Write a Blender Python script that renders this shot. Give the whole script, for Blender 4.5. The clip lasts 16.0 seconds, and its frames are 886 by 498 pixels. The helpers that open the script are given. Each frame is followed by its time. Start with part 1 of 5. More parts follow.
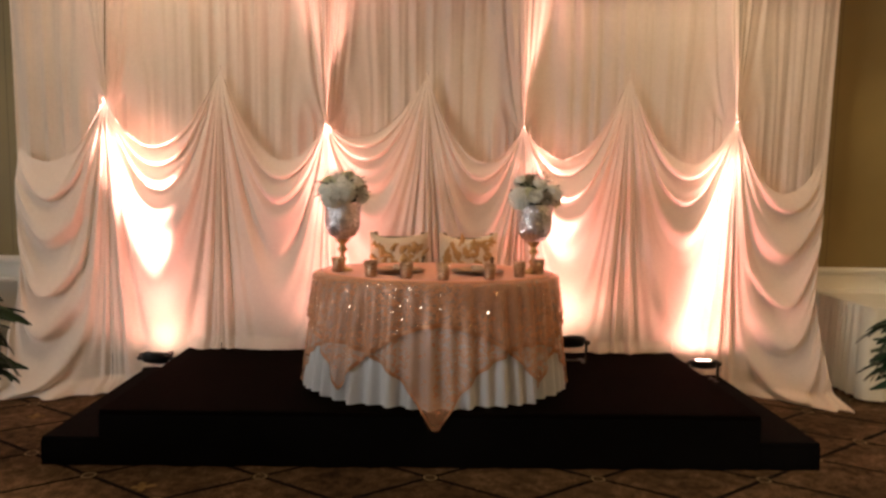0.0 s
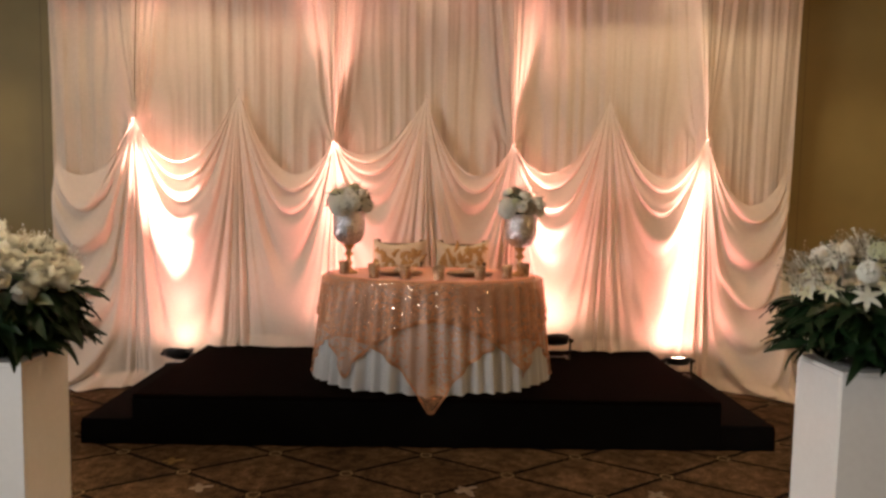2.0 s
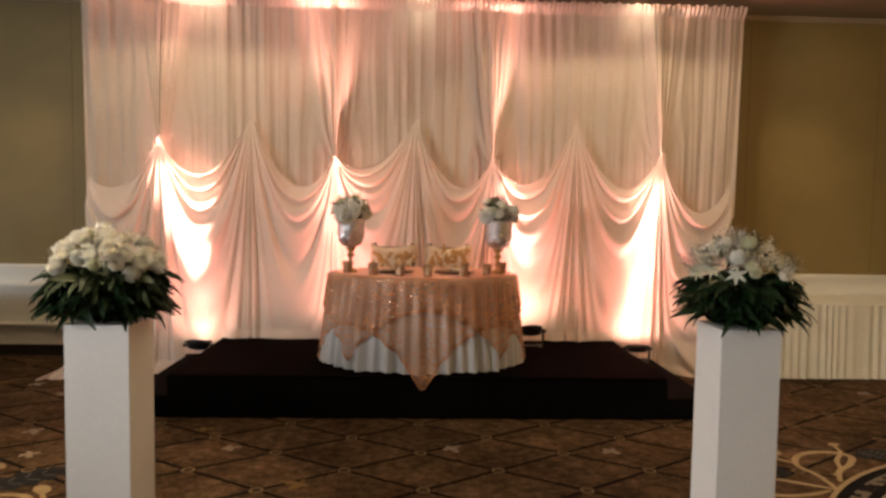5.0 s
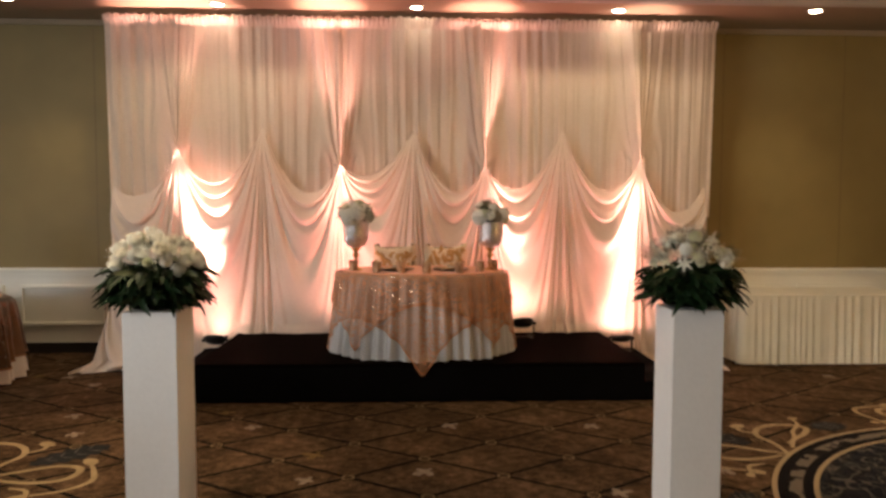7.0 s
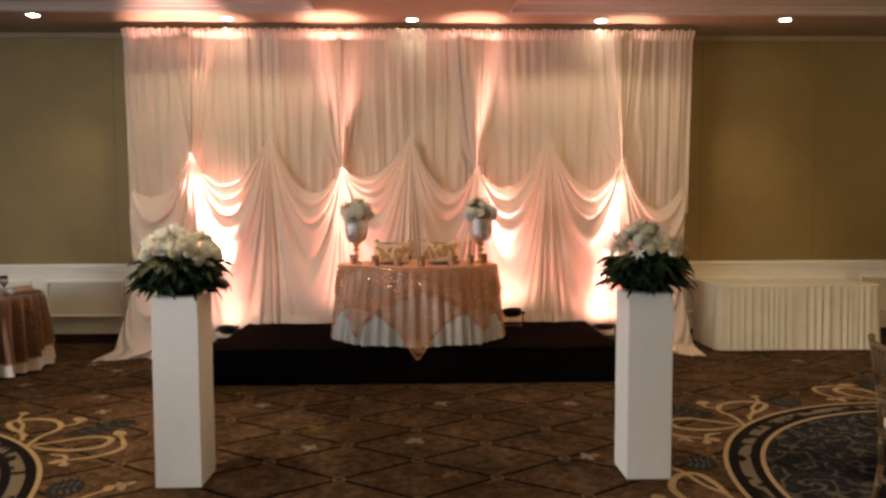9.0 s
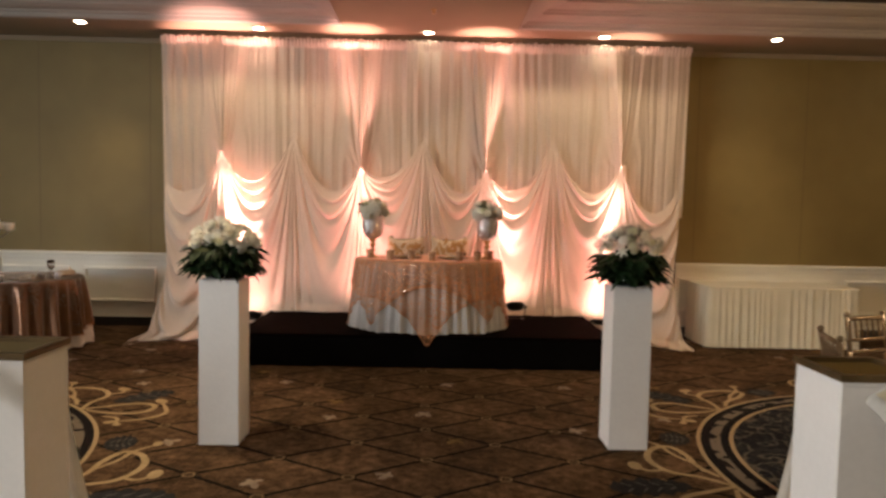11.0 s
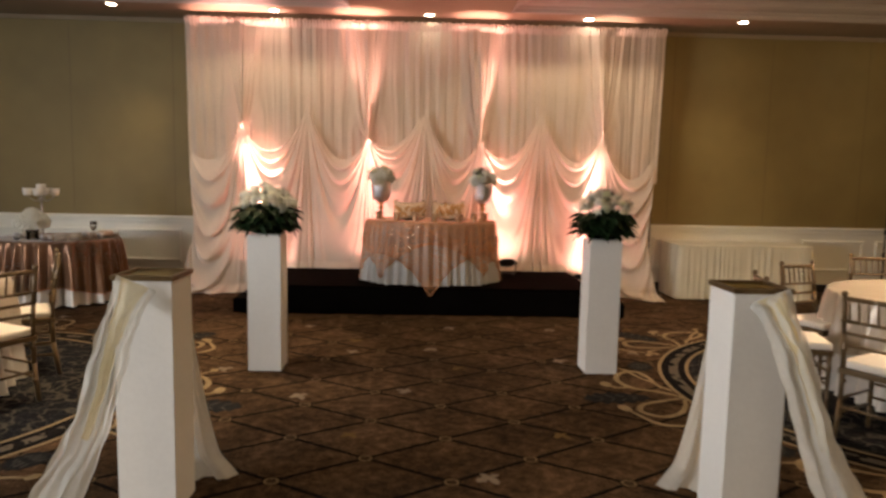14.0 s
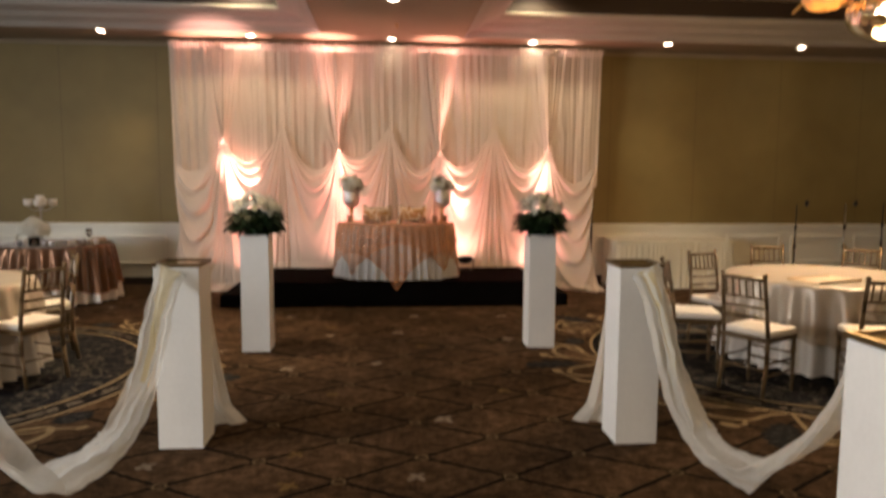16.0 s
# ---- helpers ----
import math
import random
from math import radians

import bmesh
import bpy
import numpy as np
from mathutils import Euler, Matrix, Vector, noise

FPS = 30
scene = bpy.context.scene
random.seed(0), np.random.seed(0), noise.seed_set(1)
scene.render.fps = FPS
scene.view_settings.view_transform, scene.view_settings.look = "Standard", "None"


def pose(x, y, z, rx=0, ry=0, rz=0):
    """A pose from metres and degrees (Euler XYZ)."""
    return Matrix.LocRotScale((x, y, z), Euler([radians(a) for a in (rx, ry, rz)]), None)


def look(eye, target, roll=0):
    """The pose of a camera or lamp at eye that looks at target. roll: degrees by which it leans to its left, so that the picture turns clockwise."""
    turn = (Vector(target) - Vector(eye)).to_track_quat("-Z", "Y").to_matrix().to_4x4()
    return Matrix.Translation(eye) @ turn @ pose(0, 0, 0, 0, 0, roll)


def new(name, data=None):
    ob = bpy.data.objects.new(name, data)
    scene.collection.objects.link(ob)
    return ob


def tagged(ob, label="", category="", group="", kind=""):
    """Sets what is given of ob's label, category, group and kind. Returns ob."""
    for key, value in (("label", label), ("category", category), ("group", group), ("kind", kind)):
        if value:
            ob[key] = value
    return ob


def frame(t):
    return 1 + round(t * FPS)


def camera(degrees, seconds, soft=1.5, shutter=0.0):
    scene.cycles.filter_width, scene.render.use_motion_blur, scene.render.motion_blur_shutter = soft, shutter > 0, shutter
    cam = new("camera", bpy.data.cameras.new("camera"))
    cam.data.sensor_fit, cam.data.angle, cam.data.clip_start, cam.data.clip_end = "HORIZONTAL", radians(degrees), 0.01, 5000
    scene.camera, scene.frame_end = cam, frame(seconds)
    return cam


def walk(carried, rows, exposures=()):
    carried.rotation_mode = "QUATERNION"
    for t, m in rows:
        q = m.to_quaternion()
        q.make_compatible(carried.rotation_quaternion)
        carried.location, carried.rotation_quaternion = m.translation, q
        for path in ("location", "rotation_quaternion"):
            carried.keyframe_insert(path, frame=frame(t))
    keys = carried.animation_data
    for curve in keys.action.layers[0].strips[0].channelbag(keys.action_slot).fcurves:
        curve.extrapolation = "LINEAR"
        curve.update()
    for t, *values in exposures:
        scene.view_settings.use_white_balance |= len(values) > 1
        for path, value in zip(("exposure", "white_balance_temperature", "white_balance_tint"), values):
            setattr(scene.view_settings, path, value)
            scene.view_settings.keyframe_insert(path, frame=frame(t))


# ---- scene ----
cam = camera(65.5, 16.0, soft=2.75, shutter=0.6)
PATH = [
    (0, (0.013, -5.279, 1.594), (0.06, -3.289, 1.4), 1),
    (0.3, (0.012, -5.331, 1.594), (0.049, -3.342, 1.388), -0.13),
    (0.5, (0.011, -5.365, 1.594), (0.038, -3.374, 1.402), -0.2),
    (0.8, (0.011, -5.451, 1.574), (0.082, -3.462, 1.384), 0.72),
    (1, (0.011, -5.509, 1.561), (0.025, -3.52, 1.345), 1.5),
    (1.3, (0.031, -5.6, 1.563), (0.026, -3.612, 1.341), 1.22),
    (1.5, (0.045, -5.66, 1.565), (0.075, -3.675, 1.326), 1.8),
    (1.8, (0.047, -5.733, 1.569), (0.09, -3.739, 1.41), 1.03),
    (2, (0.049, -5.781, 1.572), (0.088, -3.787, 1.421), 1.1),
    (2.3, (0.006, -5.867, 1.565), (0.044, -3.875, 1.398), 0.41),
    (2.5, (-0.023, -5.925, 1.56), (0.059, -3.934, 1.391), 0.5),
    (2.8, (-0.034, -5.984, 1.57), (0.051, -3.991, 1.43), 0.01),
    (3, (-0.041, -6.024, 1.577), (0.062, -4.03, 1.46), -0.1),
    (3.3, (0, -6.104, 1.565), (0.103, -4.111, 1.432), 0.04),
    (3.5, (0.028, -6.158, 1.557), (0.091, -4.164, 1.417), 0.3),
    (3.7, (0.027, -6.212, 1.558), (0.091, -4.217, 1.439), 1.41),
    (5.8, (0.013, -6.779, 1.563), (0.096, -4.785, 1.438), 0.72),
    (6, (0.012, -6.833, 1.564), (0.088, -4.839, 1.424), 0.8),
    (6.3, (0.059, -6.927, 1.559), (0.088, -4.929, 1.458), 0.91),
    (6.5, (0.09, -6.989, 1.556), (0.144, -4.994, 1.421), 0.9),
    (6.8, (0.048, -7.059, 1.559), (0.114, -5.062, 1.468), 1),
    (7, (0.02, -7.105, 1.561), (0.098, -5.11, 1.449), 0.2),
    (7.3, (0.002, -7.173, 1.557), (0.149, -5.183, 1.431), 0.73),
    (7.5, (-0.01, -7.219, 1.554), (0.147, -5.229, 1.429), 1.1),
    (7.8, (0.027, -7.289, 1.553), (0.156, -5.295, 1.473), 0.5),
    (8, (0.051, -7.336, 1.552), (0.169, -5.341, 1.457), 0.3),
    (8.3, (0.099, -7.419, 1.551), (0.207, -5.426, 1.435), 1.01),
    (8.5, (0.131, -7.475, 1.55), (0.183, -5.477, 1.48), 0.4),
    (8.7, (0.129, -7.533, 1.551), (0.19, -5.536, 1.454), -0.26),
    (10.8, (0.109, -8.138, 1.557), (0.128, -6.144, 1.41), 1.28),
    (11, (0.107, -8.196, 1.558), (0.139, -6.2, 1.44), 1.2),
    (11.3, (0.057, -8.287, 1.542), (0.165, -6.298, 1.363), 1.54),
    (11.5, (0.024, -8.348, 1.531), (0.105, -6.356, 1.373), 0.4),
    (11.8, (-0.013, -8.416, 1.554), (0.073, -6.426, 1.381), 0.54),
    (12, (-0.037, -8.462, 1.569), (0.047, -6.468, 1.426), 0.6),
    (12.3, (0.006, -8.556, 1.553), (0.07, -6.563, 1.396), 0.93),
    (12.5, (0.034, -8.619, 1.542), (0.075, -6.629, 1.346), 1.4),
    (12.8, (0.031, -8.721, 1.544), (0.044, -6.731, 1.345), 1.97),
    (13, (0.029, -8.789, 1.545), (-0.006, -6.8, 1.335), 1.8),
    (13.3, (0.033, -8.866, 1.554), (-0.034, -6.877, 1.364), 2.12),
    (13.5, (0.035, -8.918, 1.56), (0.053, -6.923, 1.42), 2.3),
    (13.8, (-0.012, -9.038, 1.558), (0.04, -7.048, 1.363), 1.31),
    (14, (-0.044, -9.118, 1.556), (0.022, -7.131, 1.343), 1.2),
    (14.3, (-0.048, -9.251, 1.555), (0.077, -7.261, 1.396), 1.58),
    (14.5, (-0.05, -9.34, 1.554), (0.024, -7.347, 1.404), 0.8),
    (14.8, (-0.001, -9.525, 1.556), (0.048, -7.537, 1.342), 1.09),
    (15, (0.032, -9.648, 1.557), (0.057, -7.661, 1.326), 0.7),
    (15.3, (0.023, -9.814, 1.541), (0.104, -7.823, 1.365), 0.78),
    (15.5, (0.017, -9.924, 1.53), (0.137, -7.933, 1.375), 0.8),
    (15.8, (-0.021, -10.05, 1.554), (0.136, -8.073, 1.299), 0.05),
    (16, (-0.047, -10.134, 1.57), (0.115, -8.15, 1.375), 0.4),
]
walk(cam, [(t, look(eye, target, roll)) for t, eye, target, roll in PATH])

# ---- world and light ----
world = bpy.data.worlds.new("world")
scene.world = world
world.use_nodes = True
world.node_tree.nodes["Background"].inputs[0].default_value = (0.05, 0.05, 0.055, 1)
world.node_tree.nodes["Background"].inputs[1].default_value = 0.3
scene.view_settings.exposure = 0.75

WARM = (1.0, 0.72, 0.44)
PEACH = (1.0, 0.445, 0.37)
SALMON = (1.0, 0.28, 0.235)


def spot(name, eye, target, watts, colour, angle, blend, radius):
    data = bpy.data.lights.new(name, "SPOT")
    data.energy, data.color, data.spot_size, data.spot_blend, data.shadow_soft_size = watts, colour, radians(angle), blend, radius
    ob = new(name, data)
    ob.matrix_world = look(eye, target)
    return ob


def area(name, eye, target, watts, colour, sx, sy):
    data = bpy.data.lights.new(name, "AREA")
    data.shape, data.size, data.size_y, data.energy, data.color = "RECTANGLE", sx, sy, watts, colour
    ob = new(name, data)
    ob.matrix_world = look(eye, target)
    return ob


# uplights on the stage: x, y, height of the lens, aim
UPLIGHTS = [(-1.94, -0.33, 0.33, -2.20), (-0.62, -0.42, 0.48, -0.76), (1.07, -0.39, 0.50, 0.82), (2.08, -0.31, 0.33, 2.24)]
# core watts, core angle, beam watts, beam angle, tilt of the beam, share of spill, colour
LAMPS = [(3000, 27.0, 60, 24, 0.20, 0.33, PEACH), (2350, 15.5, 360, 30, 0.36, 0.55, PEACH), (1850, 15.5, 370, 30, 0.38, 0.62, PEACH), (1280, 16.5, 290, 30, 0.38, 0.60, (1.0, 0.55, 0.44))]
for (ux, uy, uz, tx), (core, narrow, beam, wide, tilt, spill, tint) in zip(UPLIGHTS, LAMPS):
    spot("uplight_core", (ux, uy, uz), (tx, uy + (0.21 if narrow > 20 else 0.17), uz + 2.0), core, tint, narrow, 1.0, 0.035)
    spot("uplight_beam", (ux, uy, uz), (tx, uy + tilt, uz + 2.0), beam, tint, wide, 1.0, 0.06)
    spot("uplight_skirt", (ux, uy, uz), (tx, uy + 0.35, uz + 2.0), 150 * spill, SALMON, 80, 1.0, 0.11)
    spot("uplight_spill", (ux, uy, uz), (tx, uy + 0.9, uz + 2.0), 32 * spill, SALMON, 165, 0.7, 0.09)

SOFFIT = 3.562
DOWN = [(-5.9, -0.28), (-3.88, -0.28), (-1.92, -0.19), (0.02, -0.18), (2.04, -0.18), (4.0, -0.26), (6.0, -0.28), (8.0, -0.28), (0.02, -2.32), (0.02, -4.45), (0.02, -6.58)]
for dx, dy in DOWN:
    if dy > -1:
        spot("downlight_beam", (dx, dy, SOFFIT - 0.03), (dx, dy + 0.14, 0), (29 if 3 < dx < 5 else 37 if -5 < dx < 0 else 18) if abs(dx) > 3 else 2.5, WARM, 80, 1.0, 0.05)
    else:  # wide beams, cut off just below the soffit by the rim of the can
        spot("downlight_beam", (dx, dy, SOFFIT - 0.03), (dx, dy, 0), 5 if dy > -3 else 10.5 if dy > -5 else 11.5, WARM, 171.5, 0.05, 0.03)
# downlights in the ceiling recesses: x, y, watts, angle; the lip of the recess cuts off the one close to the curtain
COFFER_DOWN = [(-2.2, -3.66, 420, 56), (1.9, -1.27, 75, 156), (-1.9, -1.27, 72, 156)]
for dx, dy, watts, wide in COFFER_DOWN:
    spot("coffer_downlight_beam", (dx, dy, 4.11), (dx, dy, 0), watts, WARM, wide, 0.7, 0.04)
# added fill: unseen spots without fixtures that brighten the room from the back
for dx in (-5, -2.2, 0.4, 3.2, 6):
    for dy in (-9.6, -12.6):
        spot("unseen_room_fill", (dx, dy, SOFFIT - 0.03), (dx, dy, 0), 58 if dy > -10 else 140, (1.0, 0.72, 0.46), 150, 0.8, 0.10)
lamp = bpy.data.lights.new("chandelier_glow", "POINT")
lamp.energy, lamp.color, lamp.shadow_soft_size = 80, (1.0, 0.52, 0.17), 0.25
new("chandelier_glow", lamp).location = (4.53, -4.0, 2.70)
spot("chandelier_downlight", (4.53, -4.0, 2.66), (4.3, -4.0, 0), 195, (1.0, 0.78, 0.54), 150, 0.9, 0.20)
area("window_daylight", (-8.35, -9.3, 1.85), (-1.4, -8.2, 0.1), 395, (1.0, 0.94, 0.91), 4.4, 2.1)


# ---- materials ----
def material(name):
    m = bpy.data.materials.new(name)
    m.use_nodes = True
    return m, m.node_tree.nodes, m.node_tree.links, m.node_tree.nodes["Principled BSDF"]


def set_in(node, **values):
    for k, v in values.items():
        node.inputs[k.replace("_", " ")].default_value = v


def coords(n, space="Object"):
    return n.new("ShaderNodeTexCoord").outputs[space]


def noise_tex(n, l, vec, scale, detail=3.0, rough=0.55):
    t = n.new("ShaderNodeTexNoise")
    set_in(t, Scale=scale, Detail=detail, Roughness=rough)
    l.new(vec, t.inputs["Vector"])
    return t.outputs["Fac"]


def ramp(n, l, fac, stops):
    r = n.new("ShaderNodeValToRGB")
    e = r.color_ramp.elements
    while len(e) < len(stops):
        e.new(0.5)
    for i, (p, c) in enumerate(stops):
        e[i].position, e[i].color = p, (*c, 1)
    l.new(fac, r.inputs["Fac"])
    return r.outputs["Color"]


def bump(n, l, height, bsdf, strength=0.2, distance=0.01):
    b = n.new("ShaderNodeBump")
    set_in(b, Strength=strength, Distance=distance)
    l.new(height, b.inputs["Height"])
    l.new(b.outputs["Normal"], bsdf.inputs["Normal"])


def surface(name, low, high, scale=6.0, fine=60.0, rough=0.6, metal=0.0, relief=0.15, distance=0.004, sheen=0.0, coat=0.0, gloss=0.5):
    """A surface with broad and fine variation between two colours, and fine relief."""
    m, n, l, p = material(name)
    vec = coords(n)
    broad, grain = noise_tex(n, l, vec, scale, 4), noise_tex(n, l, vec, fine, 3)
    mix = n.new("ShaderNodeMath")
    mix.operation = "MULTIPLY_ADD"
    l.new(grain, mix.inputs[0])
    mix.inputs[1].default_value = 0.4
    half = n.new("ShaderNodeMath")
    half.operation = "MULTIPLY"
    l.new(broad, half.inputs[0])
    half.inputs[1].default_value = 0.6
    l.new(half.outputs[0], mix.inputs[2])
    l.new(ramp(n, l, mix.outputs[0], [(0.3, low), (0.7, high)]), p.inputs["Base Color"])
    set_in(p, Roughness=rough, Metallic=metal)
    p.inputs["Specular IOR Level"].default_value = gloss
    if sheen:
        p.inputs["Sheen Weight"].default_value = sheen
    if coat:
        p.inputs["Coat Weight"].default_value = coat
    bump(n, l, grain, p, relief, distance)
    return m


def cloth(name, low, high, through_light=0.3, rough=0.7, sheen=0.3, clear=0.0, fine=350.0, metal=0.0):
    """Thin woven cloth that lets some light through; clear: how much can be seen through it."""
    m, n, l, p = material(name)
    vec = coords(n)
    broad, grain = noise_tex(n, l, vec, 2.5, 3), noise_tex(n, l, vec, fine, 2)
    col = ramp(n, l, broad, [(0.3, low), (0.7, high)])
    l.new(col, p.inputs["Base Color"])
    set_in(p, Roughness=rough, Metallic=metal)
    p.inputs["Sheen Weight"].default_value = sheen
    bump(n, l, grain, p, 0.06, 0.002)
    out = n["Material Output"]
    last = p.outputs[0]
    if through_light:
        t, mx = n.new("ShaderNodeBsdfTranslucent"), n.new("ShaderNodeMixShader")
        l.new(col, t.inputs["Color"])
        mx.inputs[0].default_value = through_light
        l.new(last, mx.inputs[1]), l.new(t.outputs[0], mx.inputs[2])
        last = mx.outputs[0]
    if clear:
        t, mx = n.new("ShaderNodeBsdfTransparent"), n.new("ShaderNodeMixShader")
        gap = n.new("ShaderNodeMapRange")
        set_in(gap, From_Min=0.35, From_Max=0.65, To_Min=max(0, clear - 0.02), To_Max=min(1, clear + 0.02))
        l.new(noise_tex(n, l, vec, 40, 3), gap.inputs["Value"])
        l.new(gap.outputs[0], mx.inputs[0])
        l.new(last, mx.inputs[1]), l.new(t.outputs[0], mx.inputs[2])
        last = mx.outputs[0]
    l.new(last, out.inputs["Surface"])
    return m


def glowing(name, colour, strength):
    m, n, l, p = material(name)
    set_in(p, Base_Color=(*colour, 1), Roughness=0.4)
    p.inputs["Emission Color"].default_value = (*colour, 1)
    p.inputs["Emission Strength"].default_value = strength
    return m


def glass(name, colour, rough=0.02):
    m, n, l, p = material(name)
    set_in(p, Base_Color=(*colour, 1), Roughness=rough, IOR=1.45)
    p.inputs["Transmission Weight"].default_value = 1.0
    return m


def sums(n, l, op, a, b=None, c=None):
    """A maths node; a, b, c are sockets or numbers."""
    k = n.new("ShaderNodeMath")
    k.operation = op
    for i, v in enumerate((a, b, c)):
        if v is None:
            continue
        if isinstance(v, (int, float)):
            k.inputs[i].default_value = v
        else:
            l.new(v, k.inputs[i])
    return k.outputs[0]


MEDALLIONS = [(3.73, -4.17), (-3.80, -4.42)]


def carpet_material():
    """Brown carpet with a black lattice, small gold rings and stars, and two dark round medallions with banded borders."""
    m, n, l, p = material("patterned_carpet")
    S = lambda op, a, b=None, c=None: sums(n, l, op, a, b, c)
    vec = coords(n)
    sep = n.new("ShaderNodeSeparateXYZ")
    l.new(vec, sep.inputs[0])
    x, y = sep.outputs[0], sep.outputs[1]
    warp = noise_tex(n, l, vec, 38, 3)
    u = S("DIVIDE", S("ADD", S("MULTIPLY_ADD", y, 0.0215, 0.0615 - 0.075), x), 0.914)
    w = S("DIVIDE", S("ADD", y, 2.85), 0.581)
    pp, qq = S("ADD", u, w), S("SUBTRACT", u, w)
    fp, fq = S("SUBTRACT", pp, S("ROUND", pp)), S("SUBTRACT", qq, S("ROUND", qq))
    wob = S("MULTIPLY", S("SUBTRACT", warp, 0.5), 0.040)
    line = S("MINIMUM", S("ABSOLUTE", S("ADD", fp, wob)), S("ABSOLUTE", S("ADD", fq, wob)))
    line = S("LESS_THAN", line, 0.027)
    # distance to the nearest crossing
    dx = S("MULTIPLY", S("ADD", fp, fq), 0.457)
    dy = S("MULTIPLY", S("SUBTRACT", fp, fq), 0.2905)
    rad = S("SQRT", S("ADD", S("MULTIPLY", dx, dx), S("MULTIPLY", dy, dy)))
    ring = S("COMPARE", rad, 0.033, 0.0065)
    inside = S("LESS_THAN", rad, 0.046)
    def mixc(fac, a, b):
        k = n.new("ShaderNodeMix")
        k.data_type = "RGBA"
        for i, v in ((0, fac), (6, a), (7, b)):
            if isinstance(v, tuple):
                k.inputs[i].default_value = (*v, 1)
            else:
                l.new(v, k.inputs[i])
        return k.outputs[2]

    fibre, broad, mid = noise_tex(n, l, vec, 420, 2), noise_tex(n, l, vec, 1.3, 3), noise_tex(n, l, vec, 16, 4)
    blot1 = noise_tex(n, l, vec, 5, 4, 0.65)
    tuft = noise_tex(n, l, vec, 75, 3, 0.7)
    blend = S("ADD", S("MULTIPLY", S("ADD", broad, blot1), 0.19), S("ADD", S("MULTIPLY", mid, 0.25), S("ADD", S("MULTIPLY", tuft, 0.27), S("MULTIPLY", fibre, 0.10))))
    field = ramp(n, l, blend, [(0.40, (0.010, 0.0062, 0.0036)), (0.49, (0.043, 0.0265, 0.0147)), (0.60, (0.124, 0.078, 0.044))])
    col = field
    col = mixc(line, col, (0.0025, 0.002, 0.0018))
    col = mixc(inside, col, (0.006, 0.0045, 0.0035))
    col = mixc(S("LESS_THAN", rad, 0.022), col, (0.040, 0.026, 0.015))
    col = mixc(S("MULTIPLY", ring, 0.85), col, (0.15, 0.108, 0.058))
    # medallions
    for cx, cy in MEDALLIONS:
        ax, ay = S("SUBTRACT", x, cx), S("SUBTRACT", y, cy)
        r = S("SQRT", S("ADD", S("MULTIPLY", ax, ax), S("MULTIPLY", ay, ay)))
        swirl = S("ABSOLUTE", S("SUBTRACT", noise_tex(n, l, vec, 5.5, 1.5), 0.5))
        swirl2 = S("ABSOLUTE", S("SUBTRACT", noise_tex(n, l, vec, 11, 1.0), 0.52))
        inner = mixc(S("LESS_THAN", swirl, 0.022), (0.007, 0.0075, 0.010), (0.055, 0.052, 0.042))
        inner = mixc(S("LESS_THAN", swirl2, 0.014), inner, (0.032, 0.033, 0.032))
        col = mixc(S("LESS_THAN", r, 1.875), col, (0.005, 0.0045, 0.005))
        blot = mixc(S("GREATER_THAN", noise_tex(n, l, vec, 8, 2), 0.47), (0.008, 0.007, 0.007), (0.10, 0.088, 0.07))
        col = mixc(S("COMPARE", r, 1.753, 0.036), col, blot)
        col = mixc(S("LESS_THAN", r, 1.635), col, inner)
        for rr in (1.862, 1.648):
            col = mixc(S("COMPARE", r, rr, 0.014), col, (0.23, 0.18, 0.11))
    l.new(col, p.inputs["Base Color"])
    set_in(p, Roughness=0.95)
    p.inputs["Specular IOR Level"].default_value = 0.04
    p.inputs["Sheen Weight"].default_value = 0.0
    bump(n, l, fibre, p, 0.5, 0.004)
    return m


def wallpaper_material():
    """Olive-gold wall covering with a fine weave, faint blotches and upright seams."""
    m, n, l, p = material("wall_covering")
    vec = coords(n)
    sep = n.new("ShaderNodeSeparateXYZ")
    l.new(vec, sep.inputs[0])
    seam = sums(n, l, "LESS_THAN", sums(n, l, "ABSOLUTE", sums(n, l, "SUBTRACT", sums(n, l, "FRACT", sums(n, l, "DIVIDE", sep.outputs[0], 1.37)), 0.5)), 0.0025)
    weave, broad = noise_tex(n, l, vec, 240, 3), noise_tex(n, l, vec, 1.1, 4)
    mix = sums(n, l, "ADD", sums(n, l, "MULTIPLY", weave, 0.35), sums(n, l, "MULTIPLY", broad, 0.65))
    col = ramp(n, l, mix, [(0.35, (0.148, 0.113, 0.038)), (0.65, (0.202, 0.156, 0.055))])
    k = n.new("ShaderNodeMix")
    k.data_type = "RGBA"
    l.new(seam, k.inputs[0]), l.new(col, k.inputs[6])
    k.inputs[7].default_value = (0.105, 0.076, 0.030, 1)
    l.new(k.outputs[2], p.inputs["Base Color"])
    set_in(p, Roughness=0.62)
    bump(n, l, weave, p, 0.2, 0.003)
    return m


